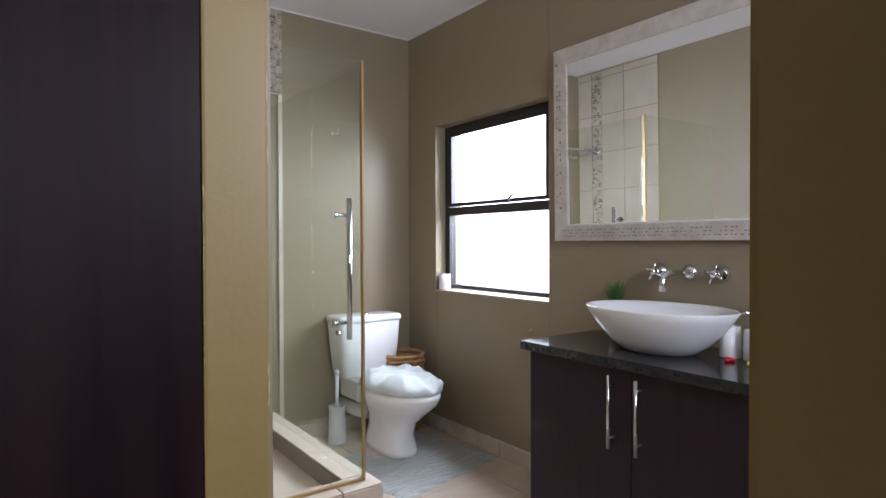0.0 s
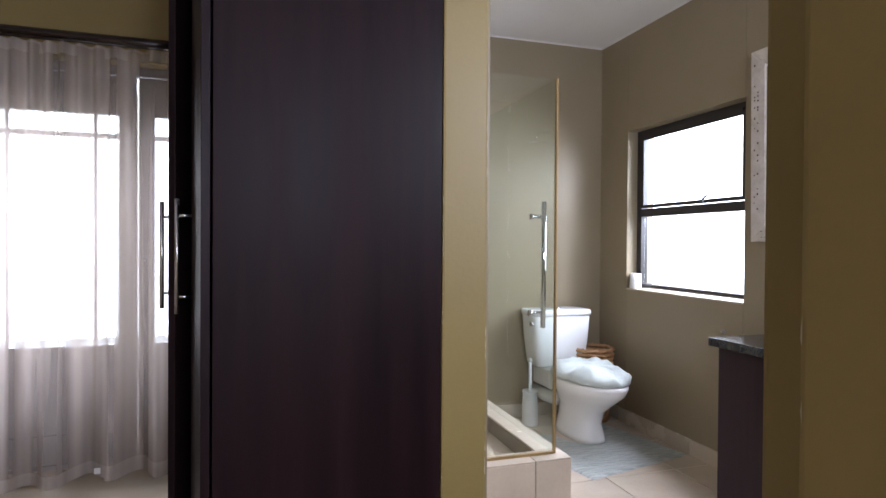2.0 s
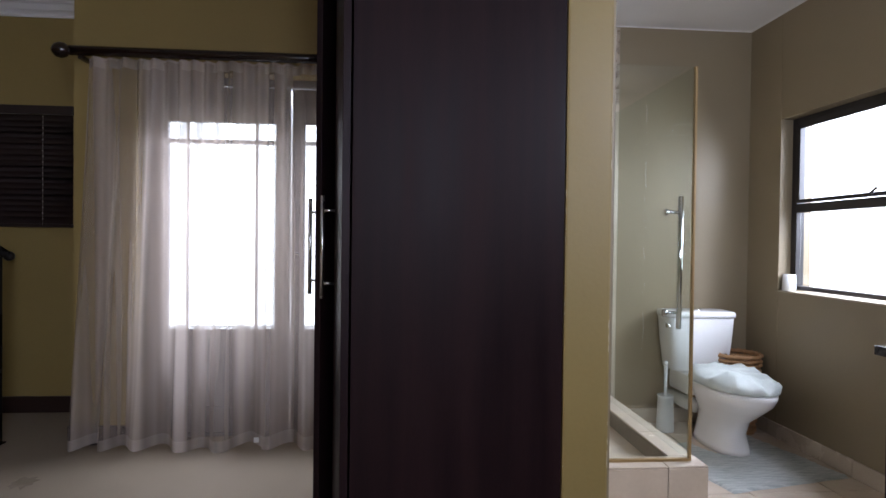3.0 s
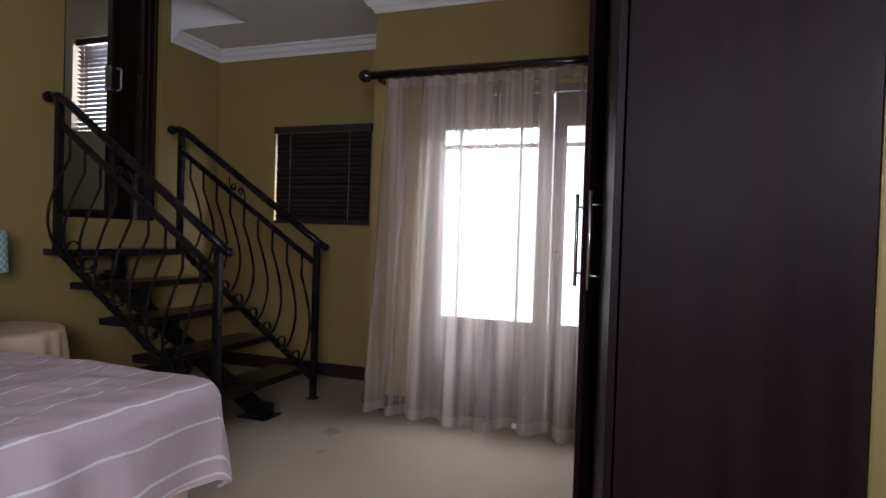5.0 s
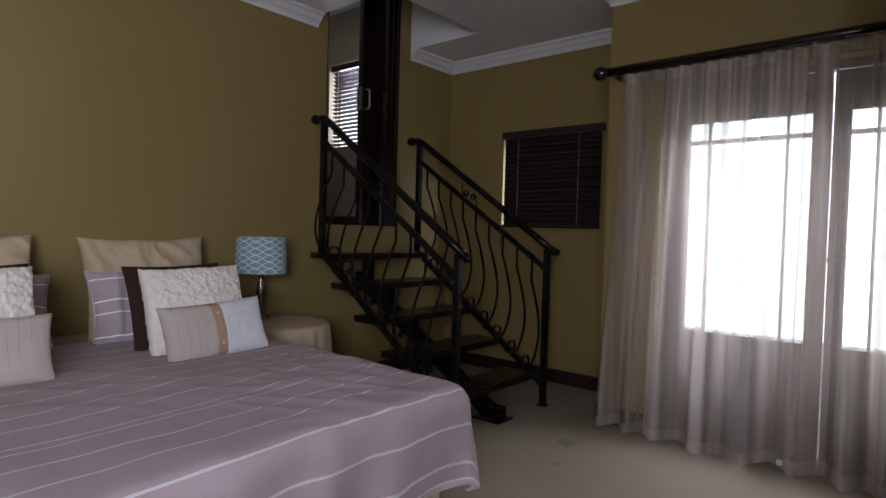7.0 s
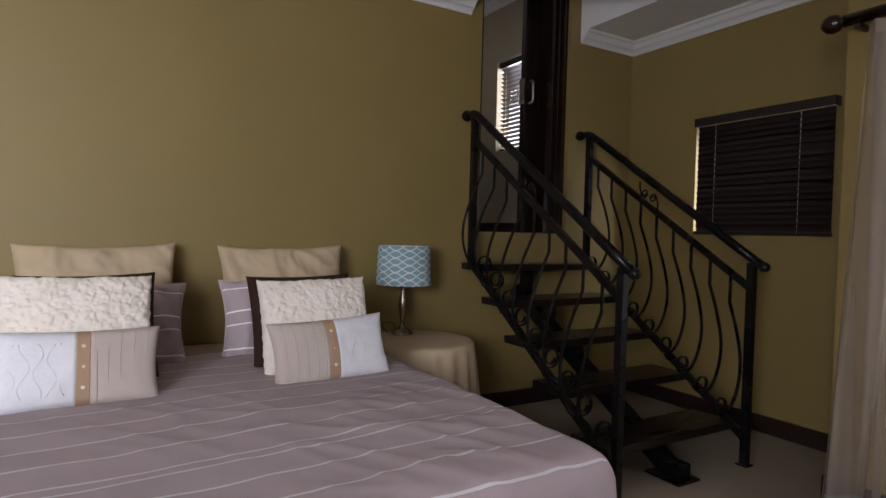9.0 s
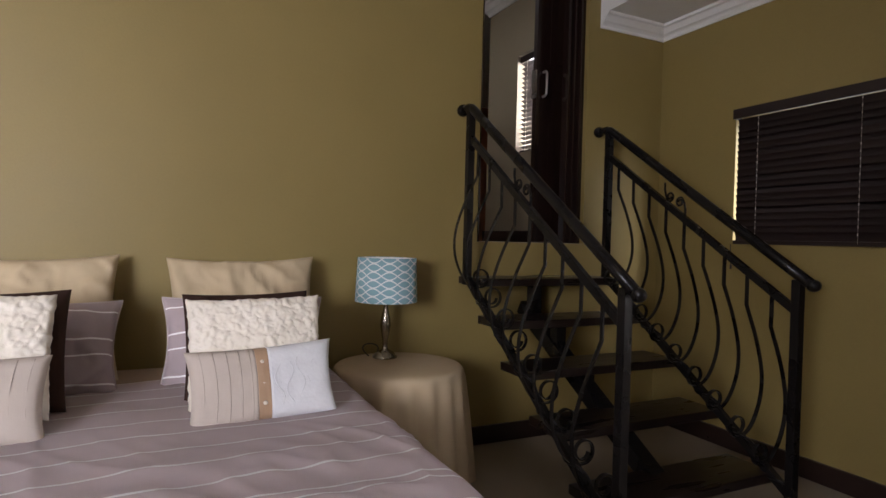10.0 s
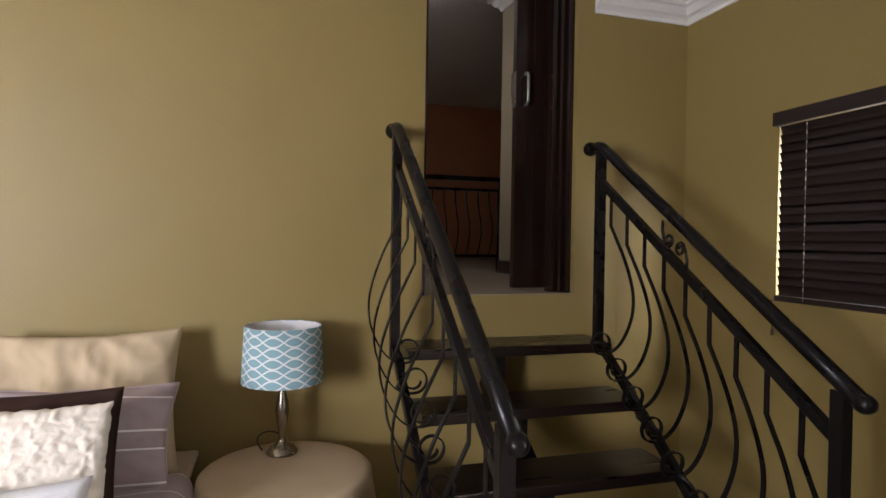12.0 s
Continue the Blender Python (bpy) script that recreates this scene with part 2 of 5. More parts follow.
structure("wall_north", [
    (CX, CY, 0, FX0, CY + 0.22, RH), (FX1, CY, 0, WX0, CY + 0.22, RH), (FX0, CY, FZ, FX1, CY + 0.22, RH), (CX, CY + 0.22, 0, CX + 0.18, BY + 0.15, RH)],
          OLIVE, "olive painted plaster wall around the glazed doors")
structure("wall_east", [(WX0, 0.42, 0, WX1, CY + 0.3, RH), (0.575, -1.5, 0, 0.685, -0.430, RH), (0.485, -1.5, 0, 0.575, -0.545, RH), (0.485, YB, 0, 0.685, -2.75, RH), (0.485, -2.75, 0, 0.685, -1.5, 0.95), (0.485, -2.75, 2.1, 0.685, -1.5, RH), (0.56, -0.430, 2.1, WX1, 0.42, RH)],
          OLIVE, "olive painted plaster partition with a bathroom opening", 0.006)
structure("wall_south", [(BX, YB - 0.15, 0, 0.685, YB, RH)],
          OLIVE, "olive painted plaster wall behind the viewer")
NX, N0, N1 = -2.70, 1.58, 2.52  # raised well in the ceiling over the stair
structure("ceiling", [
    (NX, YB - 0.15, RH, WX0 + 0.06, BY + 0.15, RH + 0.1), (BX, YB - 0.15, RH, NX, N0, RH + 0.1), (BX, N1, RH, NX, BY + 0.15, RH + 0.1),
    (NX, N0 - 0.1, RH + 0.1, NX + 0.1, N1 + 0.1, 3.35), (BX, N0 - 0.1, RH + 0.1, NX, N0, 3.35), (BX, N1, RH + 0.1, NX, N1 + 0.1, 3.35),
    (BX - 0.15, N0 - 0.1, 3.35, NX + 0.1, N1 + 0.1, 3.45)], WHITE, "white painted plaster ceiling with a raised well over the stair")
WY0, WY1, WZ0, WZ1 = 1.437, 2.393, 0.872, 1.888
structure("wall_bathroom_east", [(HX, -1.2, 0, HX + 0.2, WY0, BH), (HX, WY1, 0, HX + 0.2, HY + 0.15, BH), (HX, WY0, 0, HX + 0.2, WY1, WZ0), (HX, WY0, WZ1, HX + 0.2, WY1, BH)],
          TAUPE, "taupe olive painted bathroom wall with a window", 0.004)
structure("wall_bathroom_north", [(WX1, HY, 0, HX, HY + 0.15, BH)], TAUPE, "taupe olive painted bathroom wall")
structure("wall_bathroom_west", [(WX1, 0.427, 0, WX1 + 0.006, 1.94, BH), (0.685, -1.2, 0, 0.691, -0.442, BH)], TAUPE, "taupe olive painted bathroom wall")
# its opening is out of view, added only for the basin's fill lamp
structure("wall_bathroom_south", [(0.685, -1.35, 0, 1.1, -1.2, BH), (1.9, -1.35, 0, HX, -1.2, BH), (1.1, -1.35, 0, 1.9, -1.2, 1.45), (1.1, -1.35, 2.05, 1.9, -1.2, BH)], TAUPE, "taupe olive painted bathroom wall")
structure("ceiling_bathroom", [(0.6, -1.35, BH, HX + 0.2, HY + 0.15, BH + 0.08)], WHITE, "white painted bathroom ceiling")


# ---- structure: skirtings, cornices, landing ----
def skirting(name, x0, y0, x1, y1, h, mat, label):
    return structure(name, [(x0, y0, 0.0, x1, y1, h)], mat, label, 0.004)


skirting("baseboard_west_a", BX, YB, BX + 0.02, BY - 0.02, 0.105, SKIRT, "dark stained timber skirting board")
skirting("baseboard_north_alcove", BX, BY - 0.02, CX - 0.02, BY, 0.105, SKIRT, "dark stained timber skirting board")
skirting("baseboard_corner", CX - 0.02, CY - 0.02, CX, BY - 0.02, 0.105, SKIRT, "dark stained timber skirting board")
skirting("baseboard_north", CX, CY - 0.02, FX0 - 0.02, CY, 0.105, SKIRT, "dark stained timber skirting board")
TS = varied("cream_skirting_tile", (0.50, 0.43, 0.34), (0.58, 0.51, 0.42), 6, 0.25, bump=0.05, per_piece=0.05)


def tile_skirting(name, axis, a, b, fixed, label):
    base = tagged(new(name), label, "", "", "structure")
    pos = a
    while pos < b - 0.02:
        end = min(pos + 0.33, b)
        bm = bmesh.new()
        if axis == "y":
            box(bm, fixed - 0.012, pos + 0.0015, 0.0, fixed, end - 0.0015, 0.088)
        else:
            box(bm, pos + 0.0015, fixed - 0.012, 0.0, end - 0.0015, fixed, 0.088)
        part("skirting_tile", bm, TS, base, bevel=0.0025, segments=1)
        pos = end


tile_skirting("baseboard_bathroom_east", "y", 1.13, HY - 0.013, HX, "cream tile skirting along the bathroom wall")
tile_skirting("baseboard_bathroom_north", "x", 1.50, HX, HY, "cream tile skirting along the bathroom wall")

CORNICE = [(0.0, 0.0), (0.0, -0.105), (0.012, -0.105), (0.016, -0.085), (0.03, -0.07), (0.05, -0.06), (0.06, -0.045), (0.075, -0.025), (0.095, -0.018), (0.1, 0.0)]


def cornice(name, pts, h, side, scale=1.0):
    """Sweeps the moulding along a polyline under a ceiling of height h; side: 1 keeps it right of the way walked."""
    bm = bmesh.new()
    p = [Vector(q) for q in pts]
    rings = []
    for i, q in enumerate(p):
        d0 = (p[i] - p[i - 1]).normalized() if i else (p[1] - p[0]).normalized()
        d1 = (p[i + 1] - p[i]).normalized() if i < len(p) - 1 else d0
        n0, n1 = Vector((d0.y, -d0.x)) * side, Vector((d1.y, -d1.x)) * side
        m = (n0 + n1) / (1 + n0.dot(n1))
        rings.append([bm.verts.new((q.x + m.x * a * scale, q.y + m.y * a * scale, h + b * scale)) for a, b in CORNICE])
    for a, b in zip(rings, rings[1:]):
        for k in range(len(CORNICE) - 1):
            bm.faces.new((a[k], a[k + 1], b[k + 1], b[k]))
    bm.faces.new(rings[0])
    bm.faces.new(rings[-1][::-1])
    return tagged(link(name, bm, WHITE), "white moulded plaster cornice", "", "", "structure")


cornice("trim_cornice_west", [(BX, YB), (BX, N0)], RH, 1, 0.82)
cornice("trim_cornice_north", [(BX, N1), (BX, BY), (CX, BY), (CX, CY), (WX0, CY)], RH, 1, 0.82)
cornice("trim_cornice_bathroom", [(WX1, HY), (HX, HY), (HX, -1.2)], BH + 0.03, 1, 0.35)

# the landing seen through the doorway
LY, LX = 2.80, -5.30
structure("floor_landing", [(-9.2, -0.6, SILL - 0.12, BX - 0.15, 6.0, SILL), (BX - 0.15, D0 + 0.012, SILL, BX - 0.003, D1, SILL + 0.004)], CARPET, "beige looped carpet on the upper landing")
structure("wall_landing_north", [(-4.20, LY, SILL, BX - 0.15, LY + 0.15, 3.4), (LX, LY, SILL, -4.80, LY + 0.15, 3.4), (-4.80, LY, SILL, -4.20, LY + 0.15, 1.95), (-4.80, LY, 2.80, -4.20, LY + 0.15, 3.4),
                                 (LX, LY + 0.15, SILL, LX + 0.15, 6.0, 3.4)], PLAIN, "beige painted landing wall with a small window")
structure("wall_landing_far", [(-9.2, -0.6, SILL, -9.0, 6.0, 3.4), (-9.0, 5.85, SILL, LX, 6.0, 3.4)], RUST, "rust red painted wall across the landing")
structure("wall_landing_south", [(-9.0, -0.6, SILL, BX - 0.15, -0.45, 3.4)], PLAIN, "beige painted landing wall")
structure("ceiling_landing", [(-9.2, -0.6, 3.4, BX - 0.15, 6.0, 3.5)], WHITE, "white painted landing ceiling")
cornice("trim_cornice_landing", [(LX, 5.8), (LX, LY), (BX - 0.15, LY)], 3.4, 1)
structure("baseboard_landing", [(LX, LY - 0.02, SILL, BX - 0.15, LY, SILL + 0.1), (LX - 0.02, LY - 0.02, SILL, LX, 5.8, SILL + 0.1)], SKIRT, "dark stained timber skirting board", 0.003)

# doorway lining and the sliding door behind it
structure("door_1", [
    (BX - 0.155, D0, SILL, BX - 0.002, D0 + 0.012, 3.22),
    (BX - 0.15, D1 - 0.03, SILL, BX - 0.03, D1, 3.22), (BX - 0.15, D1 - 0.055, SILL, BX - 0.06, D1 - 0.034, 3.22), (BX - 0.15, D1 - 0.085, SILL, BX - 0.085, D1 - 0.06, 3.22)],
          DOORWOOD, "dark polished timber door lining with fluted edge", 0.006)
DX = BX - 0.075
sd = thing("sliding_door", pose(DX - 0.19, 2.5, SILL), "dark polished wooden sliding door, half open, on the landing side", "door")
bm = bmesh.new()
box(bm, DX - 0.215, 2.215, SILL + 0.012, DX - 0.17, 2.795, 3.2)
dp = part("door_panel", bm, DOORWOOD, sd, bevel=0.004)
for z0, z1 in ((1.3, 1.95), (2.35, 3.1)):
    bm = bmesh.new()
    box(bm, DX - 0.17, 2.31, z0, DX - 0.162, 2.70, z1)
    part("raised_panel", bm, DOORWOOD, dp, bevel=0.004)
bm = bmesh.new()
hz = 2.133
tube(bm, [(DX - 0.17, 2.265, hz), (DX - 0.145, 2.265, hz), (DX - 0.13, 2.265, hz + 0.012), (DX - 0.128, 2.265, hz + 0.03), (DX - 0.128, 2.265, hz + 0.13), (DX - 0.13, 2.265, hz + 0.148), (DX - 0.145, 2.265, hz + 0.16), (DX - 0.17, 2.265, hz + 0.16)], 0.008, 8)
part("pull_handle", bm, STEEL, sd, "brushed steel pull handle", smooth=True)
bm = bmesh.new()
box(bm, DX - 0.222, 2.209, hz - 0.01, DX - 0.168, 2.2145, hz + 0.17)
part("edge_plate", bm, STEEL, sd)


# ---- windows and glazed doors ----
def pane(name, x0, y0, z0, x1, y1, z1, parent, mat=GLASS):
    bm = bmesh.new()
    box(bm, x0, y0, z0, x1, y1, z1)
    ob = part(name, bm, mat, parent)
    ob.visible_shadow = False
    return ob


wy = HX + 0.075
win = tagged(new("window_1"), "dark aluminium bathroom window with an opening top light", "", "", "structure")
bm = bmesh.new()
for b in ((wy, WY0, WZ0 + 0.01, wy + 0.05, WY0 + 0.045, WZ1), (wy, WY1 - 0.045, WZ0 + 0.01, wy + 0.05, WY1, WZ1), (wy, WY0 + 0.045, WZ1 - 0.05, wy + 0.05, WY1 - 0.045, WZ1),
          (wy, WY0 + 0.045, WZ0 + 0.01, wy + 0.05, WY1 - 0.045, WZ0 + 0.035), (wy - 0.004, WY0 + 0.045, 1.335, wy + 0.05, WY1 - 0.045, 1.385)):
    box(bm, *b)
part("window_frame", bm, WINFRAME, win, bevel=0.003)
bm = bmesh.new()
for b in ((wy - 0.012, WY0 + 0.05, 1.39, wy + 0.02, WY0 + 0.08, 1.845), (wy - 0.012, WY1 - 0.08, 1.39, wy + 0.02, WY1 - 0.05, 1.845), (wy - 0.012, WY0 + 0.08, 1.82, wy - 0.001, WY1 - 0.08, WZ1 - 0.03), (wy - 0.012, WY0 + 0.08, 1.39, wy + 0.02, WY1 - 0.08, 1.41)):
    box(bm, *b)
part("sash", bm, WINFRAME, win, bevel=0.003)
pane("pane", wy + 0.022, WY0 + 0.05, 1.39, wy + 0.026, WY1 - 0.05, 1.845, win)
pane("pane", wy + 0.022, WY0 + 0.05, WZ0 + 0.04, wy + 0.026, WY1 - 0.05, 1.33, win)
bm = bmesh.new()
tube(bm, [(wy - 0.014, 1.78, 1.397), (wy - 0.035, 1.78, 1.399), (wy - 0.045, 1.76, 1.405), (wy - 0.05, 1.72, 1.425)], 0.006, 8)
part("catch", bm, WINFRAME, win, smooth=True)
bm = bmesh.new()
box(bm, HX - 0.003, WY0 + 0.001, WZ0 - 0.006, HX + 0.075, WY1 - 0.001, WZ0 + 0.004)
part("window_sill", bm, varied("sill_paint", (0.42, 0.36, 0.26), (0.5, 0.43, 0.32), 6, 0.45, bump=0.2), win, bevel=0.004)

DOORPAINT = varied("grey_brown_door_paint", (0.12, 0.110, 0.107), (0.16, 0.147, 0.143), 3, 0.45, bump=0.05)
fd = tagged(new("door_2"), "painted double glazed doors to the outside behind the curtain", "", "", "structure")
fy = CY + 0.10
bm = bmesh.new()
for b in ((FX0, fy, 0, FX0 + 0.045, fy + 0.06, FZ), (FX1 - 0.045, fy, 0, FX1, fy + 0.06, FZ), (FX0 + 0.045, fy, FZ - 0.045, FX1 - 0.045, fy + 0.06, FZ), (FX0 + 0.045, fy, 0, FX1 - 0.045, fy + 0.06, 0.02)):
    box(bm, *b)
part("door_frame", bm, DOORPAINT, fd, bevel=0.003)
for gx0, gx1 in ((-1.155, -0.55), (-0.385, 0.22)):
    lx0, lx1 = gx0 - 0.075, gx1 + 0.082
    bm = bmesh.new()
    for b in ((lx0, fy + 0.01, 0.022, gx0, fy + 0.05, 2.01), (gx1, fy + 0.01, 0.022, lx1, fy + 0.05, 2.01), (gx0, fy + 0.01, 1.81, gx1, fy + 0.05, 2.01), (gx0, fy + 0.01, 0.022, gx1, fy + 0.05, 0.17), (gx0, fy + 0.01, 0.55, gx1, fy + 0.05, 0.62)):
        box(bm, *b)
    leaf = part("door_leaf", bm, DOORPAINT, fd, bevel=0.003)
    bm = bmesh.new()
    box(bm, gx0, fy + 0.02, 0.17, gx1, fy + 0.04, 0.55)
    part("lower_panel", bm, DOORPAINT, leaf, bevel=0.003)
    pane("pane", gx0, fy + 0.028, 0.62, gx1, fy + 0.032, 1.81, leaf)
    for b in ((gx0 + 0.102, fy + 0.012, 0.62, gx0 + 0.118, fy + 0.04, 1.81), (gx1 - 0.118, fy + 0.012, 0.62, gx1 - 0.102, fy + 0.04, 1.81), (gx0, fy + 0.010, 1.687, gx1, fy + 0.044, 1.711)):
        bm = bmesh.new()
        box(bm, *b)
        part("glazing_bar", bm, PVC, leaf, bevel=0.002)
bm = bmesh.new()
box(bm, -0.44, fy - 0.012, 0.93, -0.405, fy + 0.006, 1.12)
tube(bm, [(-0.422, fy - 0.01, 1.06), (-0.422, fy - 0.05, 1.06), (-0.43, fy - 0.055, 1.06), (-0.53, fy - 0.055, 1.055)], 0.009, 8)
part("door_handle", bm, DOORPAINT, fd, "painted lever handle")

ground = structure("ground", [(-60, BY + 0.5, -0.4, 60, 120, -0.3)], varied("pale_paving", (0.35, 0.34, 0.32), (0.42, 0.41, 0.39), 3, 0.8), "pale ground outside the glazed doors")
# backdrop_back is an unseen glow beyond the opening added to the bathroom
for nm, b in (("backdrop_doors", (-7, 9.0, -1.5, 6, 9.05, 7)), ("backdrop_bathroom", (6.0, -4, -1.5, 6.05, 8, 7)), ("backdrop_back", (0, -7.05, -1.5, 6, -7.0, 7))):
    structure(nm, [b], SKYGLOW, "white overcast daylight outside the windows")
structure("backdrop_landing", [(-5.2, 3.2, 1.7, -3.8, 3.24, 3.1)], SKYGLOW, "white overcast daylight outside the landing window")


# ---- venetian blinds ----
BLIND = varied("dark_timber_blind", (0.014, 0.008, 0.008), (0.024, 0.013, 0.012), 4, 0.4, bump=0.02, fine=40, stretch=(0.5, 6, 6))
# pale cord colour, also used for the painted light leaks along it
CORDLEAK = varied("pale_cord_and_leak", (0.6, 0.55, 0.48), (0.7, 0.64, 0.56), 30, 0.8)


def venetian(x0, x1, y, z0, z1, tilt, pitch, label):
    """A slatted blind in a wall of constant y, seen from smaller y."""
    b = thing("venetian_blind", pose((x0 + x1) / 2, y, z0), label, "window blind")
    bm = bmesh.new()
    box(bm, x0 - 0.012, y - 0.035, z1 - 0.055, x1 + 0.012, y - 0.022, z1)
    box(bm, x0 - 0.012, y - 0.022, z1 - 0.055, x0 - 0.002, y + 0.03, z1)
    box(bm, x1 + 0.002, y - 0.022, z1 - 0.055, x1 + 0.012, y + 0.03, z1)
    part("valance", bm, BLIND, b, bevel=0.002)
    bm = bmesh.new()
    box(bm, x0, y - 0.014, z1 - 0.045, x1, y + 0.022, z1 - 0.006)
    part("headrail", bm, BLIND, b)
    bm = bmesh.new()
    box(bm, x0, y - 0.02, z0, x1, y + 0.016, z0 + 0.022)
    part("bottom_rail", bm, BLIND, b, bevel=0.003)
    bm = bmesh.new()
    m = pose(0, 0, 0, tilt, 0, 0)
    n, w = 5, 0.0235
    vs = []
    for xx in (0.0, x1 - x0):
        for k in range(n):
            a = -w + 2 * w * k / (n - 1)
            vs.append(bm.verts.new(m @ Vector((xx, a, 0.003 * (1 - (a / w) ** 2)))))
    for k in range(n - 1):
        bm.faces.new((vs[k], vs[k + 1], vs[n + k + 1], vs[n + k]))
    bmesh.ops.solidify(bm, geom=bm.faces[:], thickness=0.0022)
    bmesh.ops.recalc_face_normals(bm, faces=bm.faces)
    me = bpy.data.meshes.new("slat")
    bm.to_mesh(me)
    bm.free()
    me.materials.append(BLIND)
    z = z0 + 0.045
    while z < z1 - 0.062:
        s = new("slat", me)
        s.parent = b
        s.matrix_parent_inverse = b.matrix_basis.inverted()
        s.matrix_basis = pose(x0 + random.uniform(-0.001, 0.001), y, z, random.uniform(-2, 2))
        z += pitch
    for fx in (0.17, 0.80):
        bm = bmesh.new()
        xx = x0 + (x1 - x0) * fx
        zz = z0 + 0.045
        tube(bm, [(xx, y - 0.0265, z0 + 0.01), (xx, y - 0.0265, z1 - 0.05)], 0.0005, 4)
        # pale dashes paint in the daylight that leaks past each slat here
        while zz < z1 - 0.06:
            tube(bm, [(xx, y - 0.027, zz + 0.004), (xx, y - 0.027, zz + random.uniform(0.012, 0.02))], 0.0018, 5)
            zz += pitch
        part("ladder_cord_and_leaks", bm, CORDLEAK, b)
    return b


venetian(-2.775, -1.93, BY - 0.036, 1.2, 1.972, -76, 0.036, "dark timber venetian blind, closed, over the stair window")
venetian(-4.80, -4.22, LY + 0.06, 1.955, 2.79, -30, 0.040, "dark timber venetian blind with open slats on the landing")
w2 = tagged(new("window_2"), "dark framed window behind the stair blind", "", "", "structure")
bm = bmesh.new()
for b in ((-2.818, BY + 0.09, 1.22, -2.79, BY + 0.12, 1.945), (-1.99, BY + 0.09, 1.22, -1.95, BY + 0.12, 1.945), (-2.79, BY + 0.09, 1.93, -1.99, BY + 0.12, 1.945), (-2.79, BY + 0.09, 1.22, -1.99, BY + 0.12, 1.25)):
    box(bm, *b)
part("window_frame", bm, WINFRAME, w2)
bm = bmesh.new()
box(bm, -2.79, BY + 0.1, 1.25, -1.99, BY + 0.105, 1.93)
part("pane", bm, GLASS, w2).visible_shadow = False
bm = bmesh.new()
tube(bm, [(-2.79, BY - 0.052, 1.2), (-2.79, BY - 0.045, 1.08)], 0.0025, 6)
tube(bm, [(-2.79, BY - 0.045, 1.08), (-2.79, BY - 0.045, 1.055)], 0.006, 8)
tagged(link("blind_cord", bm, BLIND), "thin pull cord hanging from the dark blind", "blind cord")


# ---- stair ----
stair = thing("staircase", pose(-2.6, 1.985, 0), "black iron staircase with dark wooden open treads up to the landing", "staircase")
RY = (1.505, 2.45)
FRONTS = [-3.14, -2.905, -2.665, -2.405, -2.11]
for i, fx in enumerate(FRONTS):
    z = 0.98 - 0.195 * i
    bm = bmesh.new()
    box(bm, max(fx - 0.25, BX + 0.003), RY[0] + 0.045, z - 0.042, fx, RY[1] + 0.035, z)
    part("tread", bm, TREAD, stair, "dark stained wooden tread", bevel=0.006)


def beam(bm, a, b, w, h):
    """A square tube between two points in a plane of constant y."""
    a, b = Vector(a), Vector(b)
    d = b - a
    m = Matrix.Translation((a + b) / 2) @ Matrix.Rotation(-math.atan2(d.z, d.x), 4, "Y")
    box(bm, -d.length / 2, -w / 2, -h / 2, d.length / 2, w / 2, h / 2, m)


def catmull(pts, n):
    """A smooth line through 2D points, n steps a stretch."""
    out_ = []
    for i in range(len(pts) - 1):
        p0, p1, p2, p3 = (Vector(pts[max(i - 1, 0)]), Vector(pts[i]), Vector(pts[i + 1]), Vector(pts[min(i + 2, len(pts) - 1)]))
        for k in range(n):
            t = k / n
            out_.append(tuple(0.5 * (2 * p1 + (p2 - p0) * t + (2 * p0 - 5 * p1 + 4 * p2 - p3) * t * t + (3 * p1 - p0 - 3 * p2 + p3) * t ** 3)))
    out_.append(tuple(pts[-1]))
    return out_


SY = 1.985
bm = bmesh.new()
beam(bm, (-2.08, SY, 0.02), (-3.37, SY, 0.80), 0.08, 0.08)
part("spine_beam", bm, IRON, stair, bevel=0.004)
bm = bmesh.new()
box(bm, -2.20, SY - 0.08, 0.0, -2.00, SY + 0.08, 0.012)
box(bm, -2.12, SY - 0.045, 0.012, -2.03, SY + 0.045, 0.08)
part("foot_plate", bm, IRON, stair, bevel=0.003)
for i, fx in enumerate(FRONTS):
    z = 0.98 - 0.195 * i
    cx = fx - 0.13
    bm = bmesh.new()
    zb = max(0.012, 0.02 + (-2.08 - cx) * 0.605)
    box(bm, cx - 0.03, SY - 0.03, zb - 0.01, cx + 0.03, SY + 0.03, z - 0.047)
    box(bm, cx - 0.1, SY - 0.12, z - 0.0475, cx + 0.1, SY + 0.12, z - 0.0425)
    part("tread_bracket", bm, IRON, stair)
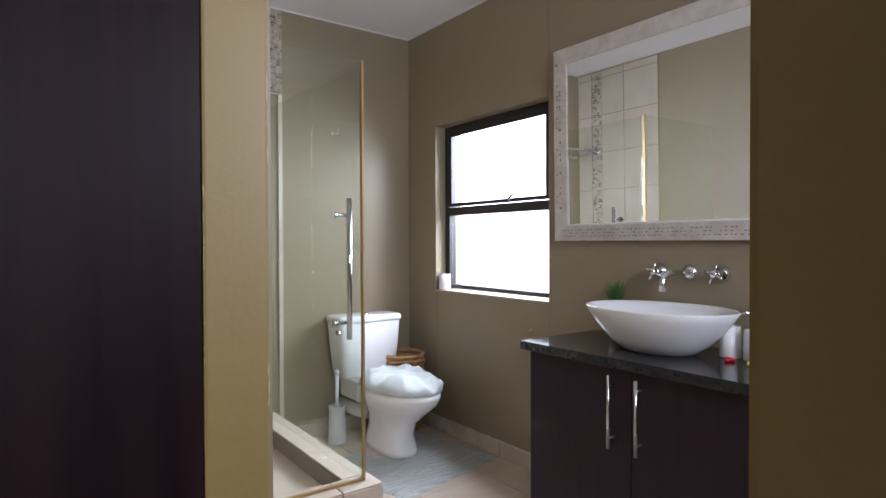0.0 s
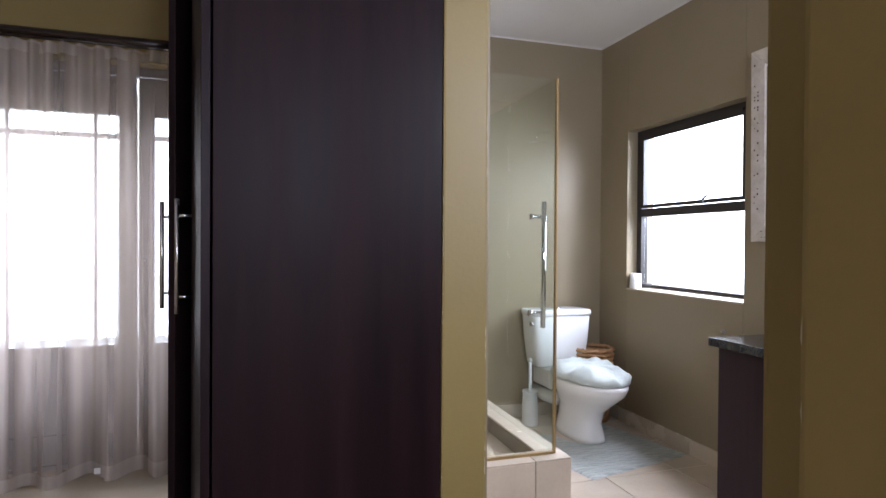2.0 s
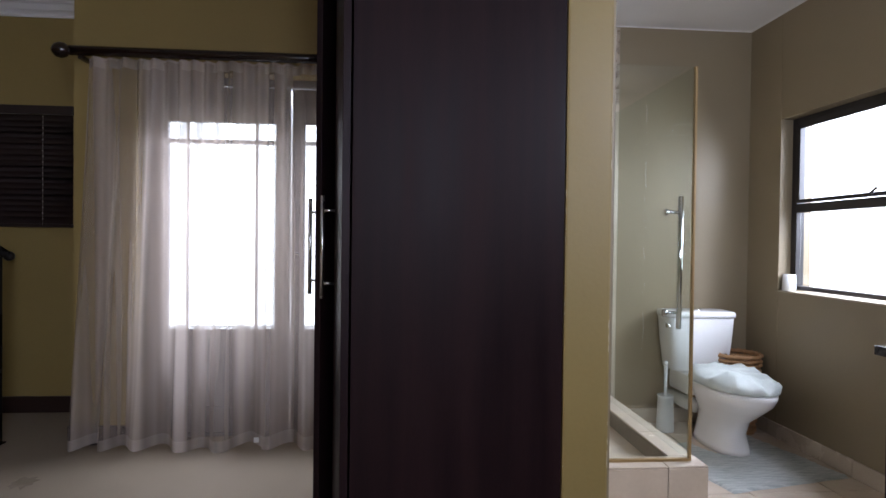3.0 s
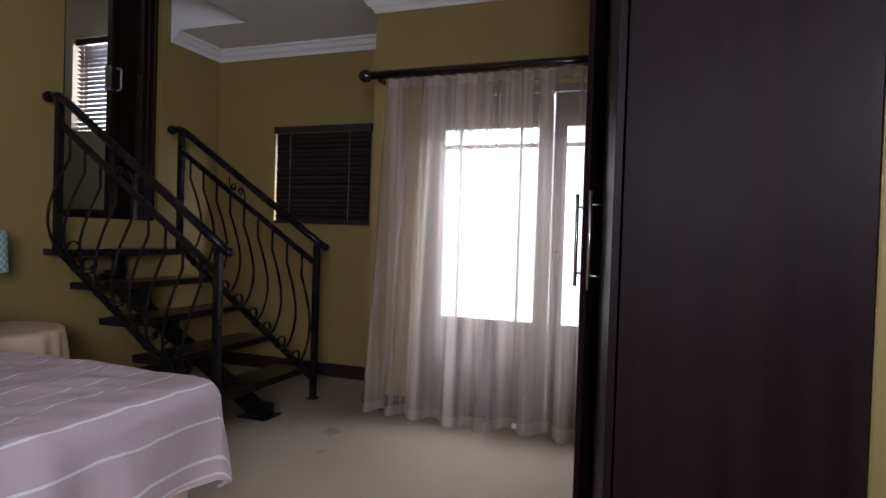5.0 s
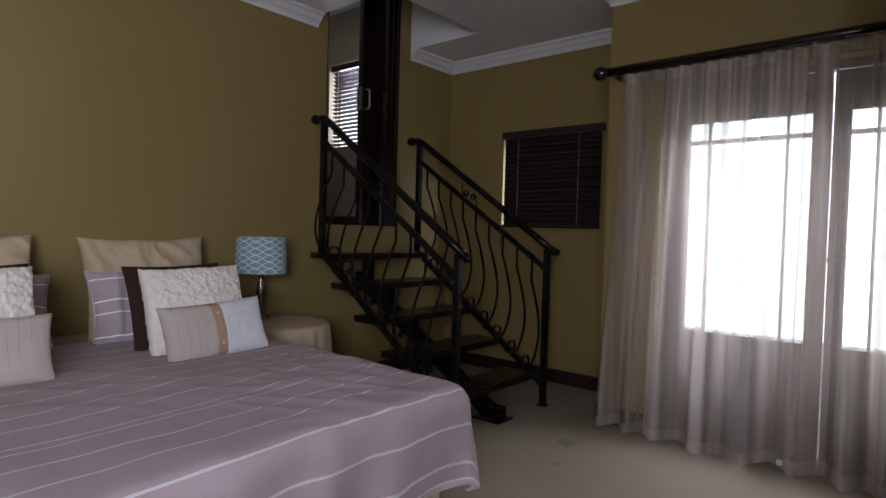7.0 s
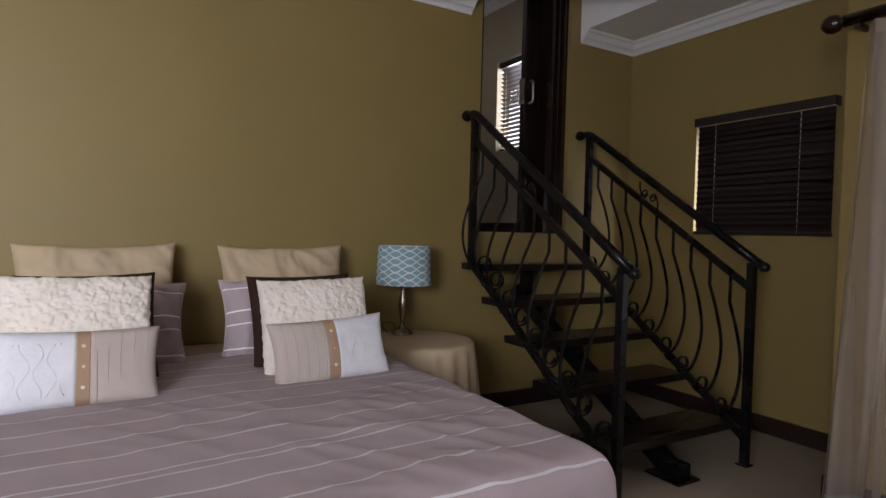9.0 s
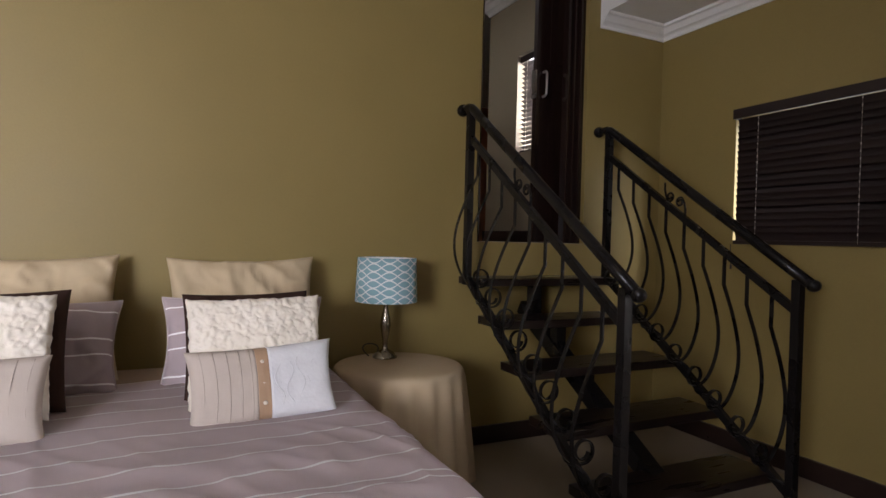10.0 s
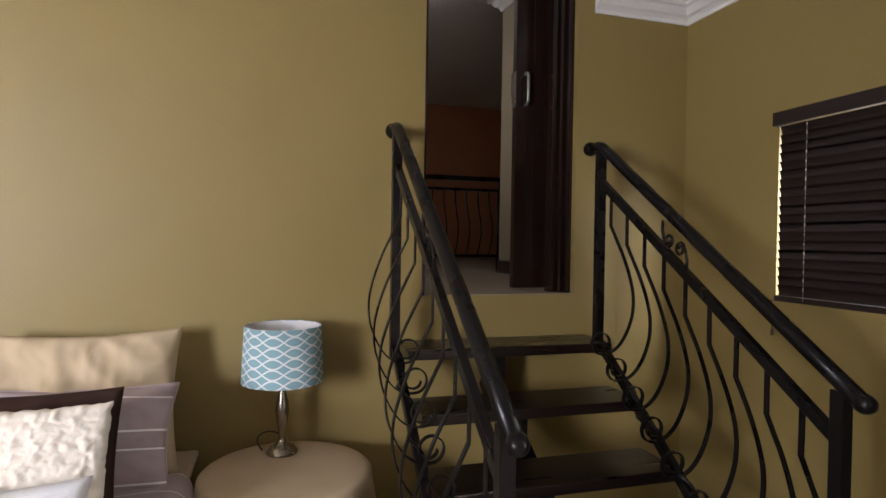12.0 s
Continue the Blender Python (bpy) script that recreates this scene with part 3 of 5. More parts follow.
for side, y in enumerate(RY):
    out = -1 if side == 0 else 1
    ht, hb = ((1.887, 1.010), (1.866, 1.032))[side]     # height of the handrail at the top and at its lower end
    fall = (ht - 0.031 - hb) / 1.20                     # its slope
    rail = new("balustrade")
    rail.parent = stair
    rail.matrix_parent_inverse = stair.matrix_basis.inverted()
    for nx, z0, z1 in ((-3.205, 0.945, ht - 0.015), (-2.02, 0.0, hb + 0.02)):
        bm = bmesh.new()
        box(bm, nx - 0.019, y - 0.019, z0, nx + 0.019, y + 0.019, z1)
        if z0 == 0:
            box(bm, nx - 0.032, y - 0.032, 0.0, nx + 0.032, y + 0.032, 0.008)
        part("newel_post", bm, IRON, rail, bevel=0.003)
    bm = bmesh.new()
    hr = [(-3.298, y, ht), (-3.225, y, ht + 0.001), (-3.19, y, ht - 0.009), (-3.16, y, ht - 0.029)] + [(-3.16 + 1.205 * k / 6, y, ht - 0.031 - 1.205 * fall * k / 6) for k in range(1, 7)]
    tube(bm, hr, 0.0235, 14)
    part("handrail", bm, IRON, rail, smooth=True)
    for ex, ez, big in ((-3.298, ht, 1.0), (-1.957, hb, 0.8)):
        bm = bmesh.new()
        lathe(bm, [(0.0, -0.034), (0.02, -0.03), (0.03, -0.016), (0.034, 0.0), (0.03, 0.016), (0.02, 0.03), (0.0, 0.034)], 16)
        for v in bm.verts:
            v.co = Vector((v.co.z, v.co.y, v.co.x)) * big + Vector((ex, y, ez))
        part("rail_knob", bm, IRON, rail, smooth=True)
    m0 = ht - 0.168
    bm = bmesh.new()
    beam(bm, (-3.19, y, m0), (-2.03, y, m0 - 1.16 * fall), 0.026, 0.034)
    part("middle_rail", bm, IRON, rail, bevel=0.003)
    bm = bmesh.new()
    beam(bm, (-3.2, y, 0.985), (-2.02, y, 0.135), 0.03, 0.036)
    part("bottom_rail", bm, IRON, rail, bevel=0.003)
    # twisted wrap on the bottom rail
    bm = bmesh.new()
    tw = []
    for k in range(140):
        f = k / 139
        a = f * 2 * math.pi * 6
        tw.append((-3.17 + 1.12 * f + 0.01 * math.cos(a), y + 0.021 * math.sin(a), 0.963 - 0.807 * f + 0.022 * math.cos(a)))
    tube(bm, tw, 0.006, 6)
    part("twisted_wrap", bm, IRON, rail, smooth=True)
    # flat bars: a straight drop, a kink, a belly outwards and a scroll inside the bottom rail
    for k in range(9):
        fx = -3.115 + 0.1225 * k
        zt = m0 - (fx + 3.19) * fall - 0.012
        zl = 0.985 - (fx + 3.2) * 0.72 + 0.012
        drop = zt - zl
        belly = [(0.0, 0.19), (0.03, 0.275), (0.066, 0.38), (0.101, 0.51), (0.121, 0.63), (0.119, 0.75), (0.094, 0.86), (0.056, 0.945), (0.012, 0.99), (-0.028, 1.0)]
        curve = catmull(belly, 5)
        for q in range(1, 25):
            a = -math.pi / 2 - q / 24 * 2.45 * math.pi
            r = 0.05 * (1 - 0.5 * (q / 24) ** 1.6)
            curve.append((-0.034 + r * math.cos(a), 1.0 - (0.05 + r * math.sin(a)) / drop))
        sway = random.uniform(-0.006, 0.006)
        bm = bmesh.new()
        tube(bm, [(fx, y, zt), (fx, y, zt - 0.1 * drop)] + [(fx + sway * q, y + out * p, zt - q * drop) for p, q in curve], 0.01, 4, flat=(0.006, 0.017))
        part("baluster", bm, IRON, rail)
    for s in (-1, 1):
        bm = bmesh.new()
        base = Vector((-2.72, y, m0 - 0.47 * fall))
        way, up = Vector((0.81, 0, -0.586)), Vector((0.586, 0, 0.81))
        path = [(0.11, 0.016), (0.09, 0.045), (0.062, 0.068), (0.036, 0.082)]
        for k in range(1, 22):
            a = math.pi / 2 + k / 21 * 2.7 * math.pi
            r = 0.026 * (1 - 0.65 * k / 21)
            path.append((0.036 + r * math.cos(a), 0.056 + r * math.sin(a)))
        tube(bm, [base + way * (s * p) + up * (q if s > 0 else 0.1 - q) for p, q in path], 0.0055, 6)
        part("scroll", bm, IRON, rail, smooth=True)

# balustrade on the far landing
lr = thing("landing_balustrade", pose(-6.8, 2.9, SILL), "black iron balustrade with belly bars across the landing", "railing")
for z, h in ((2.10, 0.05), (1.98, 0.03), (1.27, 0.03)):
    bm = bmesh.new()
    box(bm, -6.82, 1.6, z - h / 2, -6.78, 3.42, z + h / 2)
    part("rail", bm, IRON, lr, bevel=0.004)
for y in (1.62, 3.40):
    bm = bmesh.new()
    box(bm, -6.82, y - 0.02, SILL, -6.78, y + 0.02, 2.10)
    part("post", bm, IRON, lr)
for k in range(13):
    y = 1.74 + 0.128 * k
    bm = bmesh.new()
    tube(bm, [(-6.8, y, 1.97), (-6.8, y, 1.86), (-6.77, y, 1.78), (-6.69, y, 1.62), (-6.68, y, 1.5), (-6.74, y, 1.36), (-6.8, y, 1.28)], 0.008, 6)
    part("bar", bm, IRON, lr, smooth=True)


# ---- curtain ----
ROD = (2.345, 2.13)
rod = thing("curtain_rod", pose(-0.5, ROD[0], ROD[1]), "dark turned wooden curtain rod with round finials over the glazed doors", "curtain rod")
bm = bmesh.new()
tube(bm, [(-1.58, ROD[0], ROD[1]), (0.50, ROD[0], ROD[1])], 0.026, 16)
part("pole", bm, DOORWOOD, rod, smooth=True)
bm = bmesh.new()
lathe(bm, [(0, -0.045), (0.018, -0.042), (0.036, -0.024), (0.042, 0.0), (0.036, 0.024), (0.02, 0.038), (0.026, 0.046), (0.026, 0.056), (0.02, 0.06), (0, 0.06)], 20)
for v in bm.verts:
    v.co = Vector((v.co.z - 1.633, v.co.y + ROD[0], v.co.x + ROD[1]))
part("finial", bm, DOORWOOD, rod, smooth=True)
for bx in (-1.53, 0.45):
    bm = bmesh.new()
    box(bm, bx - 0.012, ROD[0] - 0.01, ROD[1] - 0.045, bx + 0.012, CY + 0.001, ROD[1] - 0.024)
    part("bracket", bm, DOORWOOD, rod, bevel=0.003)

cur = thing("curtain", pose(-0.6, ROD[0], 0), "sheer cream voile curtain, gathered, hanging to the carpet", "curtain")


def fold(u, s):
    """Depth of the gathered cloth at u metres along the rod, s from 0 at the top to 1 at the hem."""
    a = 0.018 * math.sin(u * 88 + 1.2 * math.sin(u * 7)) * (1 - 0.8 * s)
    b = (0.010 + 0.048 * s) * math.sin(u * 36 + 2.2 * math.sin(u * 4.3) + 0.5 * s)
    c = 0.030 * s * math.sin(u * 13 + 2.0 + math.sin(u * 5))
    return a + b + c


def curtain_sheet(name, x0, x1, z_of, s0, s1, mat, rows, label, lean, flare=0.0):
    bm = bmesh.new()
    cols = int((x1 - x0) / 0.008)
    grid = []
    for j in range(rows + 1):
        s = s0 + (s1 - s0) * j / rows
        row = []
        for i in range(cols + 1):
            u = x0 + (x1 - x0) * i / cols
            zt, zb = z_of(u)
            x = u + lean * s * s * math.sin((u - x0) / (x1 - x0) * math.pi) - flare * s * max(0.0, 1 - (u - x0) / 0.6)
            wob = 0.012 * s * noise.noise((u * 6, s * 2, 1.7))
            row.append(bm.verts.new((x, ROD[0] + fold(u, s) - 0.045 * s * s + wob, zt + (zb - zt) * s)))
        grid.append(row)
    for a, b in zip(grid, grid[1:]):
        for i in range(cols):
            bm.faces.new((a[i], a[i + 1], b[i + 1], b[i]))
    return part(name, bm, mat, cur, label, smooth=True)


def hem_left(u):
    return 2.085, 0.006 + 0.022 * (0.5 + 0.5 * math.sin(u * 9.2 + 0.7))


def hem_right(u):
    return 2.085, 0.005 + 0.010 * (0.5 + 0.5 * math.sin(u * 8.0))


curtain_sheet("panel", -1.50, -0.50, hem_left, 0.0, 0.972, SHEER, 26, "sheer gathered curtain panel", 0.0, 0.095)
curtain_sheet("hem", -1.50, -0.50, hem_left, 0.972, 1.0, SHEERHEM, 2, "doubled stitched hem", 0.0, 0.095)
curtain_sheet("panel", -0.56, 0.50, hem_right, 0.0, 0.965, SHEER, 26, "sheer gathered curtain panel", 0.03)
curtain_sheet("hem", -0.56, 0.50, hem_right, 0.965, 1.0, SHEERHEM, 2, "doubled stitched hem", 0.03)
curtain_sheet("heading", -1.50, 0.50, lambda u: (2.097, 1.1), 0.0, 0.055, SHEERHEM, 2, "gathered heading tape", 0.0)
bm = bmesh.new()
box(bm, -0.598, ROD[0] - 0.085, 0.055, -0.572, ROD[0] - 0.082, 0.082)
part("care_tag", bm, varied("white_tag", (0.75, 0.75, 0.75), (0.8, 0.8, 0.8), 9, 0.7), cur, "small white sewn tag")


# ---- wardrobe ----
wd = thing("wardrobe", pose(0.29, 1.2, 0), "tall dark wood veneer wardrobe with two doors ajar", "wardrobe")
WZ = 2.42
bm = bmesh.new()
box(bm, 0.052, 0.42, 0.0, WX0 - 0.002, 0.438, WZ)
part("side_panel", bm, DARK, wd, bevel=0.0015)
bm = bmesh.new()
box(bm, 0.052, 2.05, 0.0, WX0 - 0.002, 2.068, WZ)
part("side_panel", bm, DARK, wd, bevel=0.0015)
bm = bmesh.new()
box(bm, 0.052, 0.438, WZ - 0.02, WX0 - 0.002, 2.05, WZ)
part("top_panel", bm, DARK, wd)
bm = bmesh.new()
box(bm, 0.07, 0.438, 0.0, 0.088, 2.05, 0.09)
part("plinth", bm, DARK, wd)
for z in (0.10, 1.6):
    bm = bmesh.new()
    box(bm, 0.08, 0.438, z, WX0 - 0.002, 2.05, z + 0.018)
    part("shelf", bm, DARK, wd)


def wardrobe_door(hinge, free, handle_at=None):
    h, f = Vector((*hinge, 0)), Vector((*free, 0))
    d = f - h
    m = Matrix.Translation(h) @ Matrix.Rotation(math.atan2(d.y, d.x), 4, "Z")
    sgn = 1 if (m.to_3x3() @ Vector((0, 1, 0))).x < 0 else -1
    bm = bmesh.new()
    box(bm, 0, min(0, sgn * 0.018), 0.095, d.length, max(0, sgn * 0.018), WZ - 0.004, m)
    door = part("door", bm, DARK, wd, bevel=0.0015)
    if handle_at:
        bm = bmesh.new()
        yy = sgn * 0.052
        tube(bm, [m @ Vector((handle_at, yy, 0.985)), m @ Vector((handle_at, yy, 1.262))], 0.0058, 12)
        for z in (1.025, 1.222):
            tube(bm, [m @ Vector((handle_at, sgn * 0.019, z)), m @ Vector((handle_at, yy, z))], 0.004, 8)
        part("handle", bm, STEEL, door, "brushed steel bar handle", smooth=True)


wardrobe_door((0.047, 0.424), (-0.003, 0.742), 0.275)
wardrobe_door((0.047, 1.15), (-0.060, 0.762), 0.36)
wardrobe_door((0.047, 1.154), (0.047, 1.60))
wardrobe_door((0.047, 2.06), (0.047, 1.605))


# ---- cloth materials ----
def striped_cloth(name, base, line, axis, marks, period, bump=0.3, rough=0.9):
    """Woven cloth with thin pale lines at the given marks (start, width) in each period along one axis."""
    m = varied(name, base, tuple(c * 1.12 for c in base), 5, rough, bump=bump, fine=600, dist=0.0015, spec=0.2)
    t, n, l, p = nodes_of(m)
    src = p.inputs["Base Color"].links[0].from_socket
    co = n.new("ShaderNodeTexCoord")
    sp = n.new("ShaderNodeSeparateXYZ")
    l.new(co.outputs["Object"], sp.inputs[0])
    md = n.new("ShaderNodeMath")
    md.operation = "FLOORED_MODULO"
    md.inputs[1].default_value = period
    if axis == "cloth":
        at = n.new("ShaderNodeAttribute")
        at.attribute_name = "cloth"
        l.new(at.outputs["Fac"], md.inputs[0])
    else:
        l.new(sp.outputs[axis], md.inputs[0])
    total = None
    for start, width in marks:
        c = n.new("ShaderNodeMath")
        c.operation = "COMPARE"
        c.inputs[1].default_value, c.inputs[2].default_value = start, width / 2
        l.new(md.outputs[0], c.inputs[0])
        if total is None:
            total = c.outputs[0]
        else:
            a = n.new("ShaderNodeMath")
            a.operation = "MAXIMUM"
            l.new(total, a.inputs[0])
            l.new(c.outputs[0], a.inputs[1])
            total = a.outputs[0]
    mx = n.new("ShaderNodeMix")
    mx.data_type = "RGBA"
    mx.inputs["B"].default_value = (*line, 1)
    l.new(total, mx.inputs["Factor"])
    l.new(src, mx.inputs["A"])
    l.new(mx.outputs["Result"], p.inputs["Base Color"])
    return m


MAUVE = (0.66, 0.555, 0.56)
STRIPES = [5 + x for x in (-3.07, -2.93, -2.79, -2.65, -2.50, -2.35, -2.21, -2.075, -1.94, -1.797, -1.752, -1.63, -1.50, -1.345, -1.215, -1.08, -1.02)]
DUVET = striped_cloth("mauve_striped_cotton", MAUVE, (0.99, 0.975, 0.965), "cloth", [(x, 0.012 if k == 15 else 0.009) for k, x in enumerate(STRIPES)], 10.0)
SHAM = striped_cloth("mauve_striped_pillow_cotton", (0.42, 0.345, 0.345), (0.95, 0.93, 0.92), "Y", ((0.03, 0.007), (0.14, 0.006)), 0.17)
SHAMEDGE = varied("mauve_piping_cotton", (0.46, 0.385, 0.38), (0.54, 0.46, 0.45), 9, 0.9, bump=0.3)
CREAM = varied("cream_cotton", (0.49, 0.385, 0.245), (0.56, 0.445, 0.29), 3, 0.9, bump=0.3, fine=500, spec=0.2)
BROWN = varied("brown_cotton", (0.028, 0.014, 0.010), (0.045, 0.022, 0.016), 8, 0.9, bump=0.3, fine=500, spec=0.2)
FLEECE = varied("cream_curly_fleece", (0.74, 0.675, 0.565), (0.81, 0.75, 0.65), 14, 0.95, bump=0.3, fine=90, dist=0.004, spec=0.1)
LINEN = varied("beige_linen", (0.45, 0.385, 0.33), (0.52, 0.45, 0.39), 6, 0.9, bump=0.4, fine=420, spec=0.2)
TAN = varied("tan_ribbon", (0.34, 0.215, 0.13), (0.40, 0.26, 0.16), 6, 0.6, bump=0.2, fine=300)
PALE = varied("white_embroidered_satin", (0.62, 0.62, 0.63), (0.72, 0.72, 0.73), 9, 0.6, bump=0.4, fine=80, dist=0.003)
CLOTH = varied("beige_tablecloth_linen", (0.44, 0.34, 0.215), (0.51, 0.40, 0.26), 4, 0.9, bump=0.35, fine=500, spec=0.2)
BEDBASE = varied("cream_bed_base_cloth", (0.52, 0.42, 0.29), (0.6, 0.49, 0.35), 4, 0.9, bump=0.3, fine=300)
BUTTON = varied("pearl_button", (0.6, 0.52, 0.42), (0.7, 0.62, 0.52), 20, 0.25)

# ---- bed ----
BX0, BX1, BY0, BY1, BT = -3.37, -1.385, -0.80, 0.695, 0.58
bed = thing("bed", pose(-2.4, -0.05, 0), "double bed with a cream base, made up against the wall", "bed")
bm = bmesh.new()
box(bm, BX0, BY0 + 0.02, 0.06, BX1 - 0.02, BY1 - 0.02, 0.32)
part("base", bm, BEDBASE, bed, "cream cloth covered bed base", bevel=0.015)
bm = bmesh.new()
box(bm, BX0, BY0 + 0.01, 0.322, BX1 - 0.01, BY1 - 0.01, 0.555)
part("mattress", bm, varied("mattress_ticking", (0.6, 0.56, 0.5), (0.66, 0.62, 0.56), 6, 0.9), bed, bevel=0.03, segments=3)
for lx in (BX0 + 0.1, BX1 - 0.14):
    for ly in (BY0 + 0.12, BY1 - 0.12):
        bm = bmesh.new()
        lathe(bm, [(0, 0), (0.03, 0), (0.028, 0.07), (0, 0.07)], 12, at=(lx, ly, 0))
        part("leg", bm, DARK, bed)


def duvet():
    """The cover lies on the mattress and hangs over the foot and both sides."""
    bm = bmesh.new()
    r, drop = 0.07, 0.385
    along_cloth = bm.verts.layers.float.new("cloth")
    nx, ny = 120, 130
    grid = []
    for i in range(nx + 1):
        row = []
        sx = BX0 + 0.30 + (BX1 - BX0 - 0.30 + drop) * i / nx
        for j in range(ny + 1):
            sy = BY0 - drop + (BY1 - BY0 + 2 * drop) * j / ny
            ex, ey = min(sx, BX1), min(max(sy, BY0), BY1)
            dx, dy = sx - ex, sy - ey
            d = math.hypot(dx, dy)
            if d > drop * 1.05:
                d = drop * 1.05 + 0.25 * (d - drop * 1.05)
            z = BT + 0.008 * noise.noise((sx * 1.6, sy * 1.6, 0.3)) + 0.006 * noise.noise((sx * 6, sy * 5, 4.3)) + 0.003 * noise.noise((sx * 13 + sy * 4, sy * 9, 2.2)) + 0.010 * math.sin((sy + 0.07) * 2.0)
            wr = noise.noise((sx * 2.2 + sy * 1.2, sy * 7 - sx * 5, 9.1))
            z += 0.013 * max(0.0, 0.35 - abs(wr)) ** 2 / 0.12 * max(0.0, noise.noise((sx * 1.3, sy * 1.3, 6.0)) + 0.25)
            x, y = ex, ey
            if d > 1e-6:
                ux, uy = Vector((dx, dy)).normalized()
                q = math.pi / 2 * r
                if d < q:
                    a = d / r
                    o, dz = r * math.sin(a), r * (1 - math.cos(a))
                else:
                    o, dz = r, r + d - q
                along = sy if abs(ux) > abs(uy) else sx
                flare = max(0, d - 0.05)
                o += flare * (0.03 + 0.09 * math.sin(along * 17 + 2 * math.sin(along * 4))) + 0.01 * noise.noise((along * 9, d * 4, 2))
                x, y, z = ex + ux * o, ey + uy * o, z - dz
            v = bm.verts.new((x, y, max(z, 0.09)))
            v[along_cloth] = sx + 5
            row.append(v)
        grid.append(row)
    for a, b in zip(grid, grid[1:]):
        for k in range(ny):
            bm.faces.new((a[k], a[k + 1], b[k + 1], b[k]))
    edge = [grid[i][0].co.copy() for i in range(nx + 1)] + [grid[nx][j].co.copy() for j in range(1, ny + 1)] + [grid[i][ny].co.copy() for i in range(nx - 1, -1, -1)]
    bmesh.ops.solidify(bm, geom=bm.faces[:], thickness=-0.012)
    part("cover", bm, DUVET, dv, smooth=True)
    bm = bmesh.new()
    tube(bm, edge, 0.005, 7)
    part("hem", bm, varied("mauve_hem_cotton", (0.48, 0.38, 0.39), (0.56, 0.45, 0.46), 9, 0.9, bump=0.3), dv, "rolled stitched hem", smooth=True)


dv = thing("duvet", pose(-2.2, -0.05, BT), "mauve cotton duvet cover with thin white stripes on the bed", "bedding")
duvet()
bm = bmesh.new()
box(bm, BX0, BY0 - 0.05, 0.545, BX0 + 0.36, BY1 + 0.05, 0.572)
tagged(link("bed_sheet", bm, varied("beige_sheet_cotton", (0.40, 0.30, 0.22), (0.46, 0.35, 0.26), 5, 0.9, bump=0.3), bevel=0.012), "beige cotton sheet at the head of the bed", "bedding")


def cushion_mesh(w, h, t, n=28, crumple=0.006, tuft=0.0, seed=0.0, pinch=0.07, rng=(-1, 1), puff=0.42):
    """A stuffed cushion in its own axes: x across, y up, z through; rng picks a stretch of its width."""
    bm = bmesh.new()
    faces = []
    for s in (1, -1):
        grid = []
        for i in range(n + 1):
            u = rng[0] + (rng[1] - rng[0]) * i / n
            row = []
            for j in range(n + 1):
                v = -1 + 2 * j / n
                x = w / 2 * u * (1 - pinch * (1 - v * v))
                y = h / 2 * v * (1 - pinch * (1 - u * u))
                th = t / 2 * (max(0.0, (1 - u ** 2)) * max(0.0, (1 - v ** 2))) ** puff
                th += crumple * noise.noise((x * 9 + seed, y * 9, s * 3.0)) * min(1, th / (t * 0.15))
                rg = 1 - abs(noise.noise((x * 4.5 + seed, y * 4.5 + u * v, s * 2.0 + seed)))
                th += 0.9 * crumple * max(0.0, rg - 0.72) * 3 * min(1, th / (t * 0.15))
                th += 0.5 * crumple * abs(noise.noise((x * 22 + seed, y * 17 + x * 8, s * 5.0))) * min(1, th / (t * 0.15))
                if tuft:
                    near = noise.voronoi((x * 38 + 0.6 * noise.noise((x * 20, y * 20, seed)), y * 38, seed + s))[0][0]
                    th += tuft * (max(0.0, 1 - 1.5 * near) + 0.35 * noise.noise((x * 90, y * 90, seed))) * (0.3 + 0.7 * min(1, th / (t * 0.2)))
                    x += 0.005 * noise.noise((x * 45, y * 45, seed + 3))
                    y += 0.005 * noise.noise((x * 45, y * 45, seed + 6))
                row.append(bm.verts.new((x, y, s * (th + 0.002))))
            grid.append(row)
        for a, b in zip(grid, grid[1:]):
            for k in range(n):
                bm.faces.new((a[k], a[k + 1], b[k + 1], b[k]) if s > 0 else (a[k], b[k], b[k + 1], a[k + 1]))
        faces.append(grid)
    a, b = faces
    ring = [(i, 0) for i in range(n)] + [(n, j) for j in range(n)] + [(i, n) for i in range(n, 0, -1)] + [(0, j) for j in range(n, 0, -1)]
    for k in range(len(ring)):
        i, j = ring[k]
        p, q = ring[(k + 1) % len(ring)]
        bm.faces.new((a[i][j], b[i][j], b[p][q], a[p][q]))
    return bm


def leaning(x, y, z, lean, turn=0, roll=0):
    """A cushion that faces the foot of the bed (+x), leaning back by lean degrees."""
    return Matrix.Translation((x, y, z)) @ Matrix.Rotation(radians(90 + turn), 4, "Z") @ Matrix.Rotation(radians(90 - lean), 4, "X") @ Matrix.Rotation(radians(roll), 4, "Z")


def plain_pillow(name, w, h, t, mat, m, label, group, seed, piping=None):
    ob = thing(name, m, label, "pillow", group, True)
    part("body", cushion_mesh(w, h, t, 52, 0.026, seed=seed, pinch=0.085), mat, ob, smooth=True)
    if piping:
        bm = bmesh.new()
        pts = []
        for k in range(81):
            a = k / 80 * 4
            s, f = int(a) % 4, a - int(a)
            u, v = ((-1 + 2 * f, -1), (1, -1 + 2 * f), (1 - 2 * f, 1), (-1, 1 - 2 * f))[s]
            pts.append((w / 2 * u * (1 - 0.085 * (1 - v * v)), h / 2 * v * (1 - 0.085 * (1 - u * u)), 0))
        tube(bm, pts, 0.005, 6)
        part("piping", bm, piping, ob, smooth=True)
    return ob


